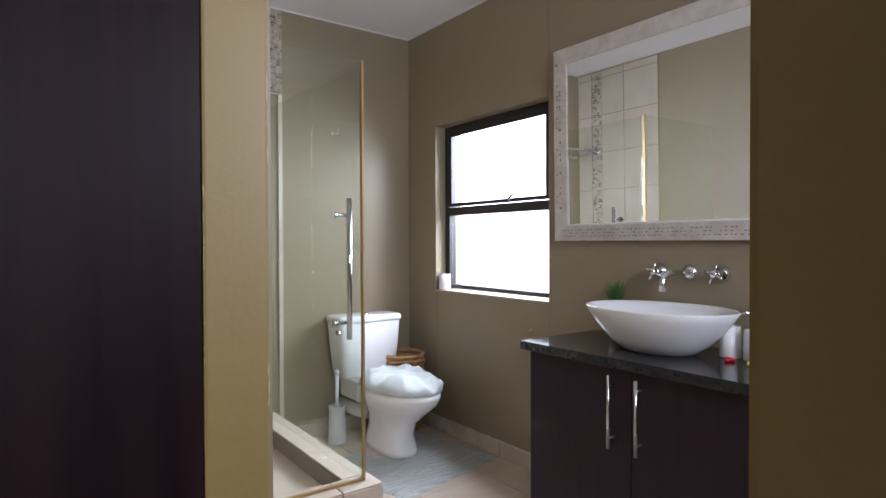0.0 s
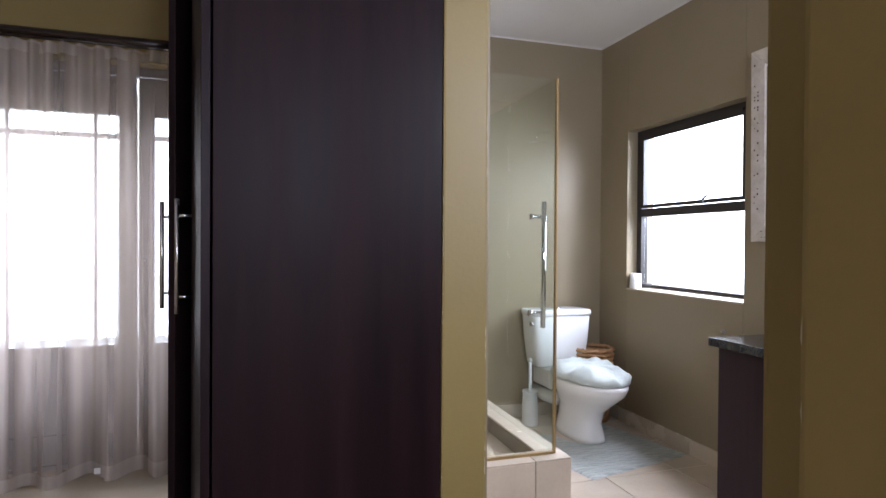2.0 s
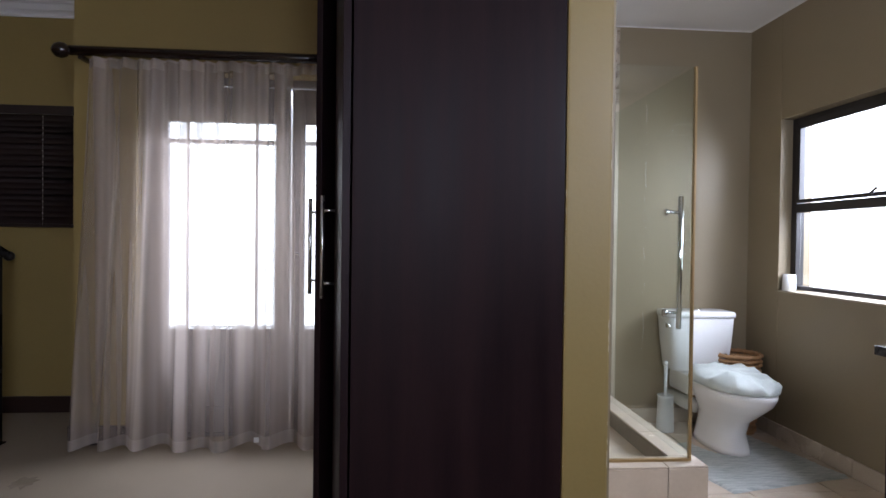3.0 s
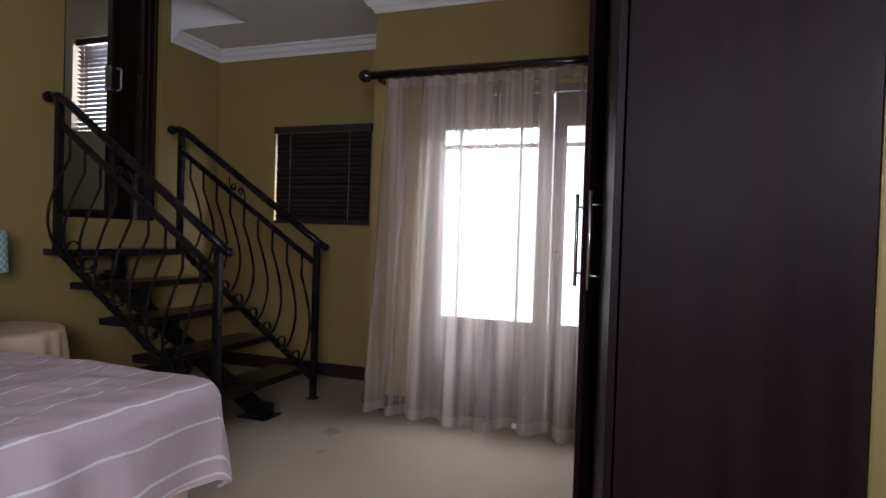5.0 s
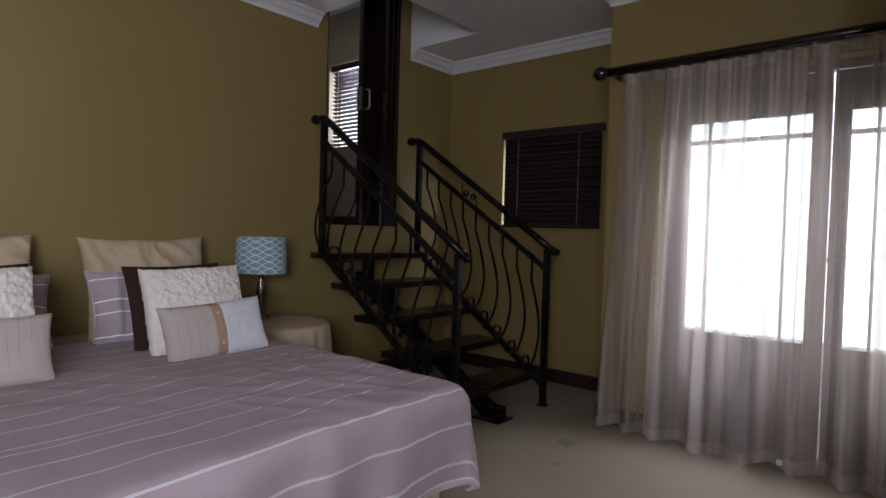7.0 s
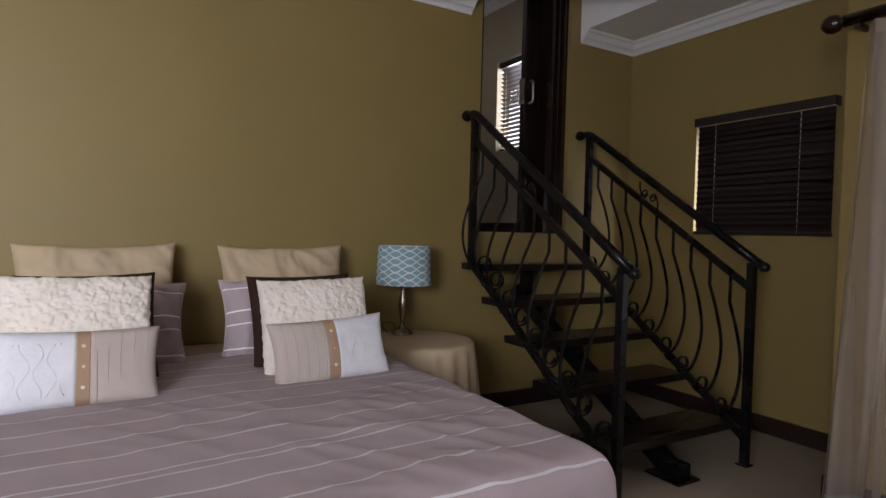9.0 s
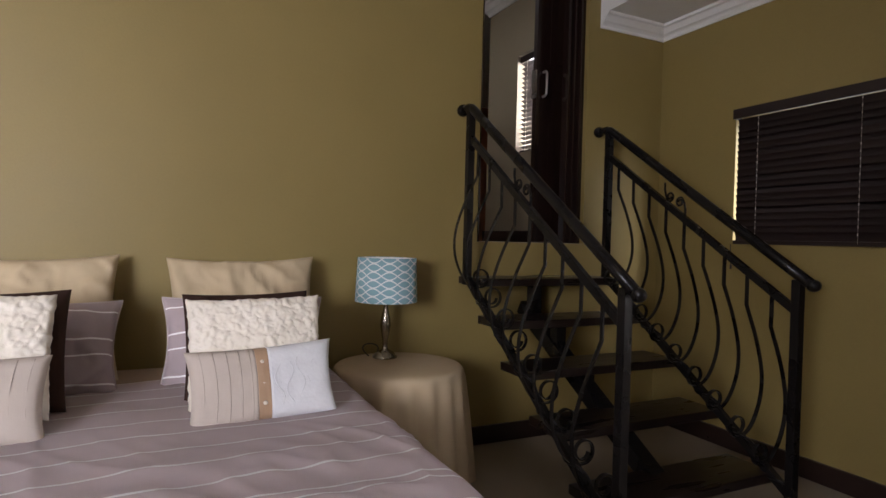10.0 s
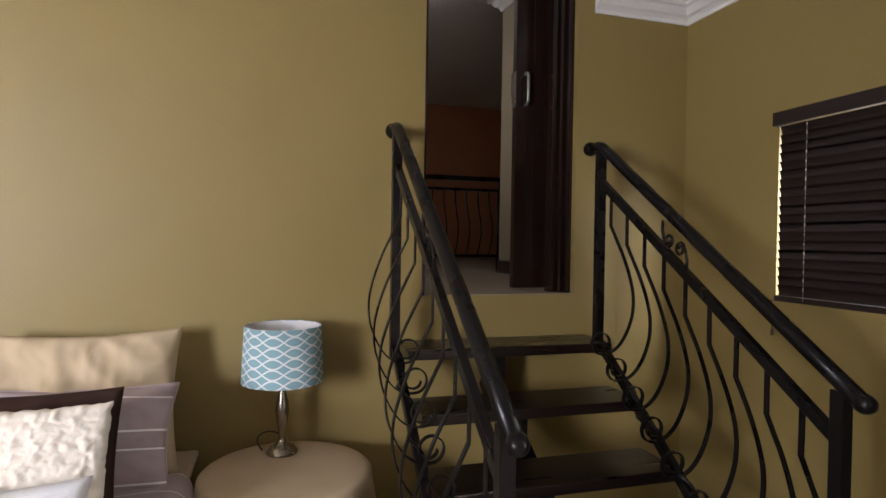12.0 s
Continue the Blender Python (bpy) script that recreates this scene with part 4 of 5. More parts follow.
def fleece_cushion(m, seed, group):
    ob = thing("fleece_cushion", m, "cream fleece cushion of small tufted rosettes on the bed", "cushion", group, True)
    part("fleece_cover", cushion_mesh(0.47, 0.40, 0.14, 96, 0.008, tuft=0.011, seed=seed, pinch=0.04), FLEECE, ob, "cream tufted fleece", smooth=True)
    return ob


def banded_cushion(m, seed, group, flip=1):
    ob = thing("banded_cushion", m, "oblong cushion of pleated beige linen, tan button band and white satin", "cushion", group, True)
    w, h, t = 0.48, 0.262, 0.13
    for nm, rng, mat, lab in (("linen_side", (-1, -0.12), LINEN, "pleated beige linen"), ("band", (-0.12, 0.05), TAN, "tan ribbon band"), ("satin_side", (0.05, 1), PALE, "white embroidered satin")):
        r = rng if flip > 0 else (-rng[1], -rng[0])
        bm = cushion_mesh(w, h, t, 22, 0.006, seed=seed, pinch=0.07, rng=r, puff=0.36)
        if nm == "band":
            for v in bm.verts:
                v.co.z *= 1.02
        part(nm, bm, mat, ob, lab, smooth=True)
    for u in (-0.84, -0.67, -0.50, -0.34, -0.2):
        bm = bmesh.new()
        pts = []
        for k in range(15):
            v = -0.92 + 1.84 * k / 14
            th = t / 2 * ((1 - u * u) * (1 - v * v)) ** 0.36
            pts.append((flip * w / 2 * u * (1 - 0.07 * (1 - v * v)), h / 2 * v * (1 - 0.07 * (1 - u * u)), th + 0.003))
        tube(bm, pts, 0.0024, 6)
        part("pleat", bm, LINEN, ob, smooth=True)
    for v in (-0.5, 0.0, 0.5):
        bm = bmesh.new()
        th = t / 2 * (0.985 * (1 - v * v)) ** 0.36
        lathe(bm, [(0, 0.008), (0.005, 0.008), (0.0075, 0.005), (0.0075, 0), (0, 0)], 12, at=(flip * w / 2 * -0.035, h / 2 * v, th))
        part("button", bm, BUTTON, ob, "pearly button", smooth=True)
    # embroidered twigs
    for k in range(5):
        bm = bmesh.new()
        u0, v0 = 0.18 + 0.16 * k, -0.7
        pts = []
        for q in range(16):
            v = v0 + 1.35 * q / 15
            u = u0 + 0.06 * math.sin(q * 0.55 + k * 2.1)
            if u > 0.93:
                u = 0.93
            th = t / 2 * (max(0.02, (1 - u * u)) * (1 - v * v)) ** 0.36
            pts.append((flip * w / 2 * u * (1 - 0.07 * (1 - v * v)), h / 2 * v * (1 - 0.07 * (1 - u * u)), th + 0.0025))
        tube(bm, pts, 0.0016, 5)
        part("embroidery", bm, varied("silver_thread", (0.54, 0.54, 0.55), (0.62, 0.62, 0.63), 20, 0.5), ob, smooth=True)
    return ob


for px, sx, cy, sy, seed, tw in ((-3.205, -3.06, 0.38, 0.37, 1.0, 0), (-3.22, -3.05, -0.435, -0.43, 7.0, 2)):
    plain_pillow("pillow", 0.64, 0.54, 0.19, CREAM, leaning(px, cy, 0.815, 14, tw, 1), "plump cream cotton pillow against the wall", "pillows on the bed", seed)
    plain_pillow("pillow", 0.66, 0.38, 0.15, SHAM, leaning(sx, sy, 0.727, 20, tw, -1), "mauve striped pillow with a piped edge on the bed", "pillows on the bed", seed + 3, SHAMEDGE)
for x, y, z, seed in ((-2.80, 0.35, 0.755, 5.0), (-2.80, -0.475, 0.770, 9.0)):
    ob = thing("brown_cushion", leaning(x, y, z, 20, 0, 1), "dark brown cotton cushion behind the fleece cushion", "cushion", "cushions on the bed", True)
    part("body", cushion_mesh(0.47, 0.42, 0.10, 40, 0.010, seed=seed, pinch=0.05), BROWN, ob, smooth=True)
fleece_cushion(leaning(-2.645, 0.357, 0.758, 18, 0, 1), 2.0, "cushions on the bed")
fleece_cushion(leaning(-2.66, -0.50, 0.780, 18, 3, -1), 8.0, "cushions on the bed")
banded_cushion(leaning(-2.465, 0.356, 0.683, 20, 0, 3), 4.0, "cushions on the bed", 1)
banded_cushion(leaning(-2.50, -0.49, 0.682, 17, 2, -1), 11.0, "cushions on the bed", -1)

# ---- bedside table, cloth, lamp ----
TX, TY, TZ, TR = -3.075, 1.08, 0.577, 0.30
tb = thing("side_table", pose(TX, TY, 0), "round bedside table hidden under a beige cloth", "side table")
bm = bmesh.new()
lathe(bm, [(0, TZ - 0.03), (TR - 0.01, TZ - 0.03), (TR - 0.006, TZ - 0.02), (TR - 0.006, TZ - 0.004), (0, TZ - 0.004)], 36, at=(TX, TY, 0))
part("tabletop", bm, DARK, tb)
for k in range(3):
    a = k * 2.094 + 0.5
    bm = bmesh.new()
    tube(bm, [(TX + 0.2 * math.cos(a), TY + 0.2 * math.sin(a), 0), (TX + 0.15 * math.cos(a), TY + 0.15 * math.sin(a), TZ - 0.03)], 0.016, 10)
    part("leg", bm, DARK, tb)
bm = bmesh.new()
N, rows = 200, []
for r in (0.0, 0.1, 0.2, TR - 0.02, TR, TR + 0.012):
    z = TZ + (0.0 if r < TR - 0.01 else (-0.004 if r == TR else -0.016))
    rows.append([bm.verts.new((TX + r * math.cos(2 * math.pi * k / N), TY + r * math.sin(2 * math.pi * k / N), z)) for k in range(N)] if r else [bm.verts.new((TX, TY, TZ))])
for j in range(1, 15):
    s = j / 14
    ring = []
    for k in range(N):
        a = 2 * math.pi * k / N
        fo = math.sin(a * 17 + 1.1 * math.sin(a * 3)) * 0.62 + 0.38 * math.sin(a * 11 + 1.0)
        r = TR + 0.012 + 0.05 * s + 0.03 * s ** 0.45 * fo
        x = max(TX + r * math.cos(a), BX + 0.024)
        ring.append(bm.verts.new((x, TY + r * math.sin(a), TZ - 0.016 - (TZ - 0.026) * s)))
    rows.append(ring)
for a, b in zip(rows, rows[1:]):
    for k in range(N):
        if len(a) == 1:
            bm.faces.new((a[0], b[k], b[(k + 1) % N]))
        else:
            bm.faces.new((a[k], b[k], b[(k + 1) % N], a[(k + 1) % N]))
tagged(link("tablecloth", bm, CLOTH, smooth=True), "beige linen tablecloth falling in folds over the round table", "tablecloth")

SHADE = varied("teal_lattice_shade_cloth", (0.22, 0.38, 0.42), (0.25, 0.42, 0.46), 8, 0.9, bump=0.3, fine=500)
t, n, l, p = nodes_of(SHADE)
src = p.inputs["Base Color"].links[0].from_socket
co = n.new("ShaderNodeTexCoord")
sp = n.new("ShaderNodeSeparateXYZ")
l.new(co.outputs["Object"], sp.inputs[0])


def mth(op, a, b=None, c=None):
    k = n.new("ShaderNodeMath")
    k.operation = op
    for i, q in enumerate((a, b, c)):
        if q is None:
            continue
        if isinstance(q, (int, float)):
            k.inputs[i].default_value = q
        else:
            l.new(q, k.inputs[i])
    return k.outputs[0]


ang = mth("ARCTAN2", sp.outputs["Y"], sp.outputs["X"])
wave = mth("SINE", mth("MULTIPLY", ang, 6.0))
row_ = mth("DIVIDE", sp.outputs["Z"], 0.040)
lines = []
for sg, off in ((0.46, 0.0), (-0.46, 0.0)):
    f = mth("FRACT", mth("ADD", mth("MULTIPLY_ADD", wave, sg, row_), off))
    lines.append(mth("LESS_THAN", mth("ABSOLUTE", mth("SUBTRACT", f, 0.5)), 0.085))
both = mth("MAXIMUM", lines[0], lines[1])
mx = n.new("ShaderNodeMix")
mx.data_type = "RGBA"
mx.inputs["B"].default_value = (0.72, 0.74, 0.72, 1)
l.new(both, mx.inputs["Factor"])
l.new(src, mx.inputs["A"])
l.new(mx.outputs["Result"], p.inputs["Base Color"])

NICKEL = varied("antique_nickel", (0.30, 0.26, 0.20), (0.38, 0.33, 0.26), 6, 0.26, 1.0, bump=0.05, fine=200)
lamp = thing("table_lamp", pose(-3.236, 1.064, TZ + 0.001), "table lamp with a teal lattice drum shade and brushed metal stem", "lamp", "", True)
bm = bmesh.new()
lathe(bm, [(0, 0), (0.062, 0), (0.063, 0.006), (0.055, 0.012), (0.05, 0.022), (0.03, 0.034), (0.016, 0.042), (0.012, 0.06), (0.014, 0.09), (0.022, 0.13), (0.027, 0.165), (0.024, 0.2), (0.015, 0.235), (0.011, 0.26), (0.014, 0.268), (0.012, 0.28), (0.012, 0.31), (0, 0.31)], 28)
part("stem", bm, NICKEL, lamp, "brushed metal turned stem", smooth=True)
bm = bmesh.new()
lathe(bm, [(0.157, 0.285), (0.148, 0.505), (0.146, 0.505), (0.155, 0.285), (0.157, 0.285)], 64)
part("shade", bm, SHADE, lamp, "teal drum shade with white lattice", smooth=True)
bm = bmesh.new()
lathe(bm, [(0.1535, 0.287), (0.1445, 0.503)], 64)
part("shade_lining", bm, varied("white_shade_lining", (0.72, 0.72, 0.72), (0.78, 0.78, 0.78), 6, 0.8), lamp, "white shade lining", smooth=True)
bm = bmesh.new()
for k in range(3):
    a = k * 2.094
    tube(bm, [(0.01 * math.cos(a), 0.01 * math.sin(a), 0.31), (0.15 * math.cos(a), 0.15 * math.sin(a), 0.31)], 0.002, 6)
part("shade_ring", bm, STEEL, lamp)
bm = bmesh.new()
lathe(bm, [(0, 0.312), (0.014, 0.312), (0.016, 0.34), (0.03, 0.375), (0.03, 0.395), (0.02, 0.415), (0, 0.422)], 18)
part("bulb", bm, varied("opal_bulb", (0.8, 0.8, 0.78), (0.84, 0.84, 0.82), 6, 0.3), lamp, smooth=True)
bm = bmesh.new()
pts = []
for k in range(20):
    a = 0.6 + k * 0.26
    pts.append((-0.01 - 0.05 * math.sin(a * 0.6) - 0.004 * k, -0.05 - 0.045 * math.sin(a), 0.006 + 0.05 * math.sin(k / 19 * math.pi)))
tube(bm, pts, 0.003, 6)
part("cable", bm, varied("black_cable", (0.01, 0.01, 0.01), (0.015, 0.015, 0.015), 9, 0.5), lamp, "black looped cable", smooth=True)

# ---- marks on the carpet ----
for sx, sy, r in ((-1.56, 1.92, 0.06), (-1.45, 1.63, 0.028)):
    bm = bmesh.new()
    c = bm.verts.new((sx, sy, 0.0035))
    ring = [bm.verts.new((sx + (r * (1 + 0.9 * noise.noise((k * 0.9, r * 40, 3)))) * math.cos(k * math.pi / 9) * 0.8, sy + r * (1 + 0.9 * noise.noise((k * 0.9, r * 40, 3))) * math.sin(k * math.pi / 9), 0.003)) for k in range(18)]
    for k in range(18):
        bm.faces.new((c, ring[k], ring[(k + 1) % 18]))
    tagged(link("carpet_stain", bm, STAIN), "dark faded stain on the beige carpet", "stain")


# ---- bathroom: vanity ----
VY0, VY1, VX = 0.16, 1.112, 1.965
VANITYWOOD = varied("plum_brown_wood_veneer", (0.024, 0.0125, 0.0175), (0.038, 0.0205, 0.028), 3, 0.42, bump=0.12, fine=60, stretch=(9, 9, 0.5), dist=0.0006, spec=0.15)
van = thing("vanity_cabinet", pose(2.19, 0.63, 0), "dark wood veneer vanity cabinet with two doors", "cabinet")
bm = bmesh.new()
box(bm, VX + 0.02, VY0, 0.0, HX - 0.002, VY1, 0.738)
part("body", bm, VANITYWOOD, van, bevel=0.0015)
for y0, y1, hy in ((0.636, VY1 - 0.001, 0.705), (VY0 + 0.001, 0.632, 0.595)):
    bm = bmesh.new()
    box(bm, VX, y0, 0.02, VX + 0.018, y1, 0.732)
    d = part("door", bm, VANITYWOOD, van, bevel=0.002)
    bm = bmesh.new()
    tube(bm, [(VX - 0.032, hy, 0.46), (VX - 0.032, hy, 0.712)], 0.006, 12)
    for z in (0.495, 0.677):
        tube(bm, [(VX, hy, z), (VX - 0.032, hy, z)], 0.004, 8)
    part("handle", bm, STEEL, d, "brushed steel bar handle", smooth=True)
bm = bmesh.new()
box(bm, 1.937, VY0 - 0.04, 0.7385, HX - 0.002, 1.14, 0.773)
tagged(link("countertop", bm, STONE, bevel=0.002), "polished black granite top on the vanity", "countertop")
bas = thing("basin", pose(2.185, 0.68, 0.774), "white oval ceramic vessel basin on the granite top", "basin", "", True)
bm = bmesh.new()
lathe(bm, [(0, 0), (0.45, 0.0), (0.5, 0.004), (0.66, 0.035), (0.82, 0.08), (0.94, 0.125), (1.0, 0.152), (0.995, 0.158), (0.965, 0.156), (0.93, 0.14), (0.8, 0.085), (0.6, 0.04), (0.3, 0.018), (0, 0.016)], 56, 0.205, 0.285)
part("bowl", bm, CERAMIC, bas, smooth=True)
bm = bmesh.new()
lathe(bm, [(0, 0.022), (0.02, 0.022), (0.022, 0.018), (0.022, 0.016)], 20)
part("waste", bm, CHROME, bas, "chrome waste", smooth=True)


def along_x(bm, x, y, z):
    for v in bm.verts:
        v.co = Vector((x - v.co.z, y + v.co.x, z + v.co.y))


def wall_tap(y, z):
    t = thing("tap", pose(HX, y, z), "chrome wall tap with a cross handle", "tap", "taps above the basin")
    bm = bmesh.new()
    lathe(bm, [(0, 0), (0.034, 0), (0.034, 0.006), (0.026, 0.018), (0.014, 0.03), (0.011, 0.05), (0.0, 0.05)], 24)
    along_x(bm, HX - 0.001, y, z)
    part("rosette", bm, CHROME, t, smooth=True)
    bm = bmesh.new()
    lathe(bm, [(0, 0.046), (0.014, 0.046), (0.016, 0.056), (0.012, 0.068), (0, 0.07)], 20)
    for k in range(4):
        a = k * math.pi / 2 + 0.4
        tube(bm, [(0, 0, 0.058), (0.038 * math.cos(a), 0.038 * math.sin(a), 0.06)], [0.006, 0.0045], 8)
    along_x(bm, HX - 0.001, y, z)
    part("cross_handle", bm, CHROME, t, smooth=True)


wall_tap(0.815, 1.05)
wall_tap(0.562, 1.05)
sp_ = thing("spout", pose(HX, 0.685, 1.05), "curved chrome wall spout above the basin", "tap", "taps above the basin")
bm = bmesh.new()
lathe(bm, [(0, 0), (0.032, 0), (0.032, 0.006), (0.022, 0.018), (0.012, 0.024), (0, 0.024)], 24)
along_x(bm, HX - 0.001, 0.685, 1.05)
part("rosette", bm, CHROME, sp_, smooth=True)
bm = bmesh.new()
tube(bm, [(HX - 0.02, 0.685, 1.05), (HX - 0.09, 0.687, 1.053), (HX - 0.15, 0.69, 1.05), (HX - 0.175, 0.692, 1.038), (HX - 0.182, 0.692, 1.012), (HX - 0.182, 0.692, 0.985)], 0.0115, 14)
part("pipe", bm, CHROME, sp_, smooth=True)

MOSS = varied("green_blades", (0.035, 0.14, 0.02), (0.06, 0.2, 0.035), 30, 0.5)
pl = thing("potted_grass", pose(2.36, 0.99, 0.774), "small tuft of green grass in a white pot behind the basin", "plant", "", True)
bm = bmesh.new()
lathe(bm, [(0, 0), (0.03, 0), (0.038, 0.13), (0.034, 0.13), (0.03, 0.115), (0, 0.115)], 22)
part("pot", bm, CERAMIC, pl, smooth=True)
bm = bmesh.new()
for k in range(70):
    a, r = random.uniform(0, 6.28), random.uniform(0, 0.025)
    l_, o = random.uniform(0.07, 0.125), random.uniform(0.0, 0.04)
    b = Vector((r * math.cos(a), r * math.sin(a), 0.112))
    tube(bm, [b, b + Vector((o * 0.35 * math.cos(a), o * 0.35 * math.sin(a), l_ * 0.6)), b + Vector((o * math.cos(a), o * math.sin(a), l_))], [0.0018, 0.0014, 0.0004], 4)
part("blades", bm, MOSS, pl)
for nm, x, y, pump in (("tumbler", 2.27, 0.455, False), ("soap_dispenser", 2.26, 0.365, True)):
    o = thing(nm, pose(x, y, 0.774), "white ceramic soap dispenser with a chrome pump on the granite" if pump else "white ceramic tumbler on the granite top", "soap dispenser" if pump else "tumbler", "", True)
    bm = bmesh.new()
    prof = [(0, 0), (0.036, 0), (0.038, 0.004), (0.036, 0.10), (0.034, 0.106), (0, 0.106)] if pump else [(0, 0), (0.034, 0), (0.036, 0.004), (0.033, 0.108), (0.03, 0.108), (0.029, 0.01), (0, 0.01)]
    lathe(bm, prof, 28)
    part("body", bm, CERAMIC, o, smooth=True)
    if pump:
        bm = bmesh.new()
        lathe(bm, [(0, 0.106), (0.016, 0.106), (0.016, 0.122), (0.006, 0.126), (0.006, 0.15), (0.011, 0.152), (0.011, 0.162), (0, 0.164)], 18)
        tube(bm, [(0, 0, 0.158), (-0.02, 0.022, 0.16), (-0.032, 0.036, 0.155)], 0.004, 8)
        part("pump", bm, CHROME, o, "chrome pump", smooth=True)
for nm, col, x, y in (("red", (0.5, 0.01, 0.02), 2.20, 0.42), ("yellow", (0.55, 0.5, 0.02), 2.19, 0.345)):
    bm = bmesh.new()
    lathe(bm, [(0, 0), (0.012, 0.0), (0.016, 0.006), (0.01, 0.013), (0, 0.014)], 12, at=(x, y, 0.7735))
    tube(bm, [(x - 0.02, y, 0.777), (x, y + 0.004, 0.783), (x + 0.02, y - 0.003, 0.777)], [0.007, 0.004, 0.007], 7)
    tagged(link("wrapped_sweet", bm, varied(nm + "_foil", col, tuple(min(1, c * 1.3) for c in col), 20, 0.3), smooth=True), nm + " wrapped sweet on the granite top", "sweet", "sweets on the granite")

# ---- mirror ----
MW = varied("whitewashed_carved_wood", (0.44, 0.39, 0.33), (0.62, 0.57, 0.51), 14, 0.75, bump=0.8, fine=70, dist=0.004, stretch=(1, 1, 1))
mir = thing("wall_mirror", pose(HX - 0.02, 0.68, 1.175), "wall mirror in a distressed whitewashed wooden frame", "mirror")
MY0, MY1, MZ0, MZ1, FW = 0.0, 1.365, 1.175, 2.075, 0.072
for nm, pts in (("frame_left", ((MY1, MZ0), (MY1, MZ1), (MY1 - FW, MZ1 - FW), (MY1 - FW, MZ0 + FW))), ("frame_right", ((MY0, MZ0), (MY0, MZ1), (MY0 + FW, MZ1 - FW), (MY0 + FW, MZ0 + FW))),
                ("frame_top", ((MY0, MZ1), (MY1, MZ1), (MY1 - FW, MZ1 - FW), (MY0 + FW, MZ1 - FW))), ("frame_bottom", ((MY0, MZ0), (MY1, MZ0), (MY1 - FW, MZ0 + FW), (MY0 + FW, MZ0 + FW)))):
    bm = bmesh.new()
    a = [bm.verts.new((HX - 0.002, y, z)) for y, z in pts]
    b = [bm.verts.new((HX - (0.034 if k < 2 else 0.026), y, z)) for k, (y, z) in enumerate(pts)]
    bm.faces.new(a)
    bm.faces.new(b)
    for k in range(4):
        bm.faces.new((a[k], a[(k + 1) % 4], b[(k + 1) % 4], b[k]))
    part("frame_rail", bm, MW, mir, bevel=0.003)
DARKNOTCH = varied("dark_carved_notch", (0.10, 0.075, 0.06), (0.2, 0.16, 0.13), 30, 0.9)
bm = bmesh.new()
for row in range(3):
    y = MY0 + 0.1
    while y < MY1 - 0.09:
        y += random.uniform(0.014, 0.026)
        if random.random() < 0.75:
            z = MZ0 + 0.02 + row * 0.014
            box(bm, HX - 0.0355, y, z, HX - 0.03, y + random.uniform(0.004, 0.009), z + 0.003)
for row in range(2):
    z = MZ0 + 0.1
    while z < MZ1 - 0.09:
        z += random.uniform(0.012, 0.03)
        if random.random() < 0.5:
            y = MY1 - 0.022 - row * 0.018
            box(bm, HX - 0.0352, y, z, HX - 0.03, y + 0.003, z + random.uniform(0.004, 0.01))
part("carved_notches", bm, DARKNOTCH, mir, "worn dark notches")["kind"] = "stuff"
bm = bmesh.new()
box(bm, HX - 0.02, MY0 + FW - 0.006, MZ0 + FW - 0.006, HX - 0.016, MY1 - FW + 0.006, MZ1 - FW + 0.006)
part("glass", bm, material("mirror_silver", (0.9, 0.91, 0.9), 0.01, 1.0), mir, "mirror glass")
mir.matrix_basis = pose(HX - 0.02, 0.68, 1.175, 0, -0.6, 0)
bm = bmesh.new()
for b in ((HX - 0.024, MY0 + FW, MZ0 + FW, HX - 0.0205, MY1 - FW, MZ0 + FW + 0.006), (HX - 0.024, MY0 + FW, MZ1 - FW - 0.006, HX - 0.0205, MY1 - FW, MZ1 - FW),
          (HX - 0.024, MY1 - FW - 0.008, MZ0 + FW + 0.006, HX - 0.0205, MY1 - FW, MZ1 - FW - 0.006), (HX - 0.024, MY0 + FW, MZ0 + FW + 0.006, HX - 0.0205, MY0 + FW + 0.008, MZ1 - FW - 0.006)):
    box(bm, *b)
part("inner_bead", bm, PVC, mir)

# ---- toilet ----
QX = 2.01
wc = thing("toilet", pose(QX, 2.4, 0), "white ceramic close coupled toilet with a low cistern", "toilet")


def loft(bm, rings):
    made = [[bm.verts.new(p) for p in r] for r in rings]
    for a, b in zip(made, made[1:]):
        for k in range(len(a)):
            bm.faces.new((a[k], a[(k + 1) % len(a)], b[(k + 1) % len(a)], b[k]))
    bm.faces.new(made[0])
    bm.faces.new(made[-1][::-1])


def oval(cx, cy, z, rx, ry_front, ry_back, n=40, sq=2.0):
    out = []
    for k in range(n):
        a = 2 * math.pi * k / n
        c, s = math.cos(a), math.sin(a)
        c, s = math.copysign(abs(c) ** (2 / sq), c), math.copysign(abs(s) ** (2 / sq), s)
        out.append((cx + rx * c, cy + (ry_back if s > 0 else ry_front) * s, z))
    return out


bm = bmesh.new()
loft(bm, [oval(QX, 2.27, 0.0, 0.105, 0.20, 0.22, sq=2.6), oval(QX, 2.27, 0.03, 0.10, 0.195, 0.21, sq=2.6), oval(QX, 2.27, 0.12, 0.088, 0.175, 0.2, sq=2.3), oval(QX, 2.25, 0.20, 0.10, 0.19, 0.2),
          oval(QX, 2.22, 0.27, 0.135, 0.25, 0.24), oval(QX, 2.2, 0.33, 0.165, 0.305, 0.26), oval(QX, 2.195, 0.375, 0.178, 0.325, 0.28), oval(QX, 2.195, 0.395, 0.178, 0.325, 0.28), oval(QX, 2.195, 0.4, 0.17, 0.316, 0.27)])
part("pan", bm, CERAMIC, wc, smooth=True)
bm = bmesh.new()
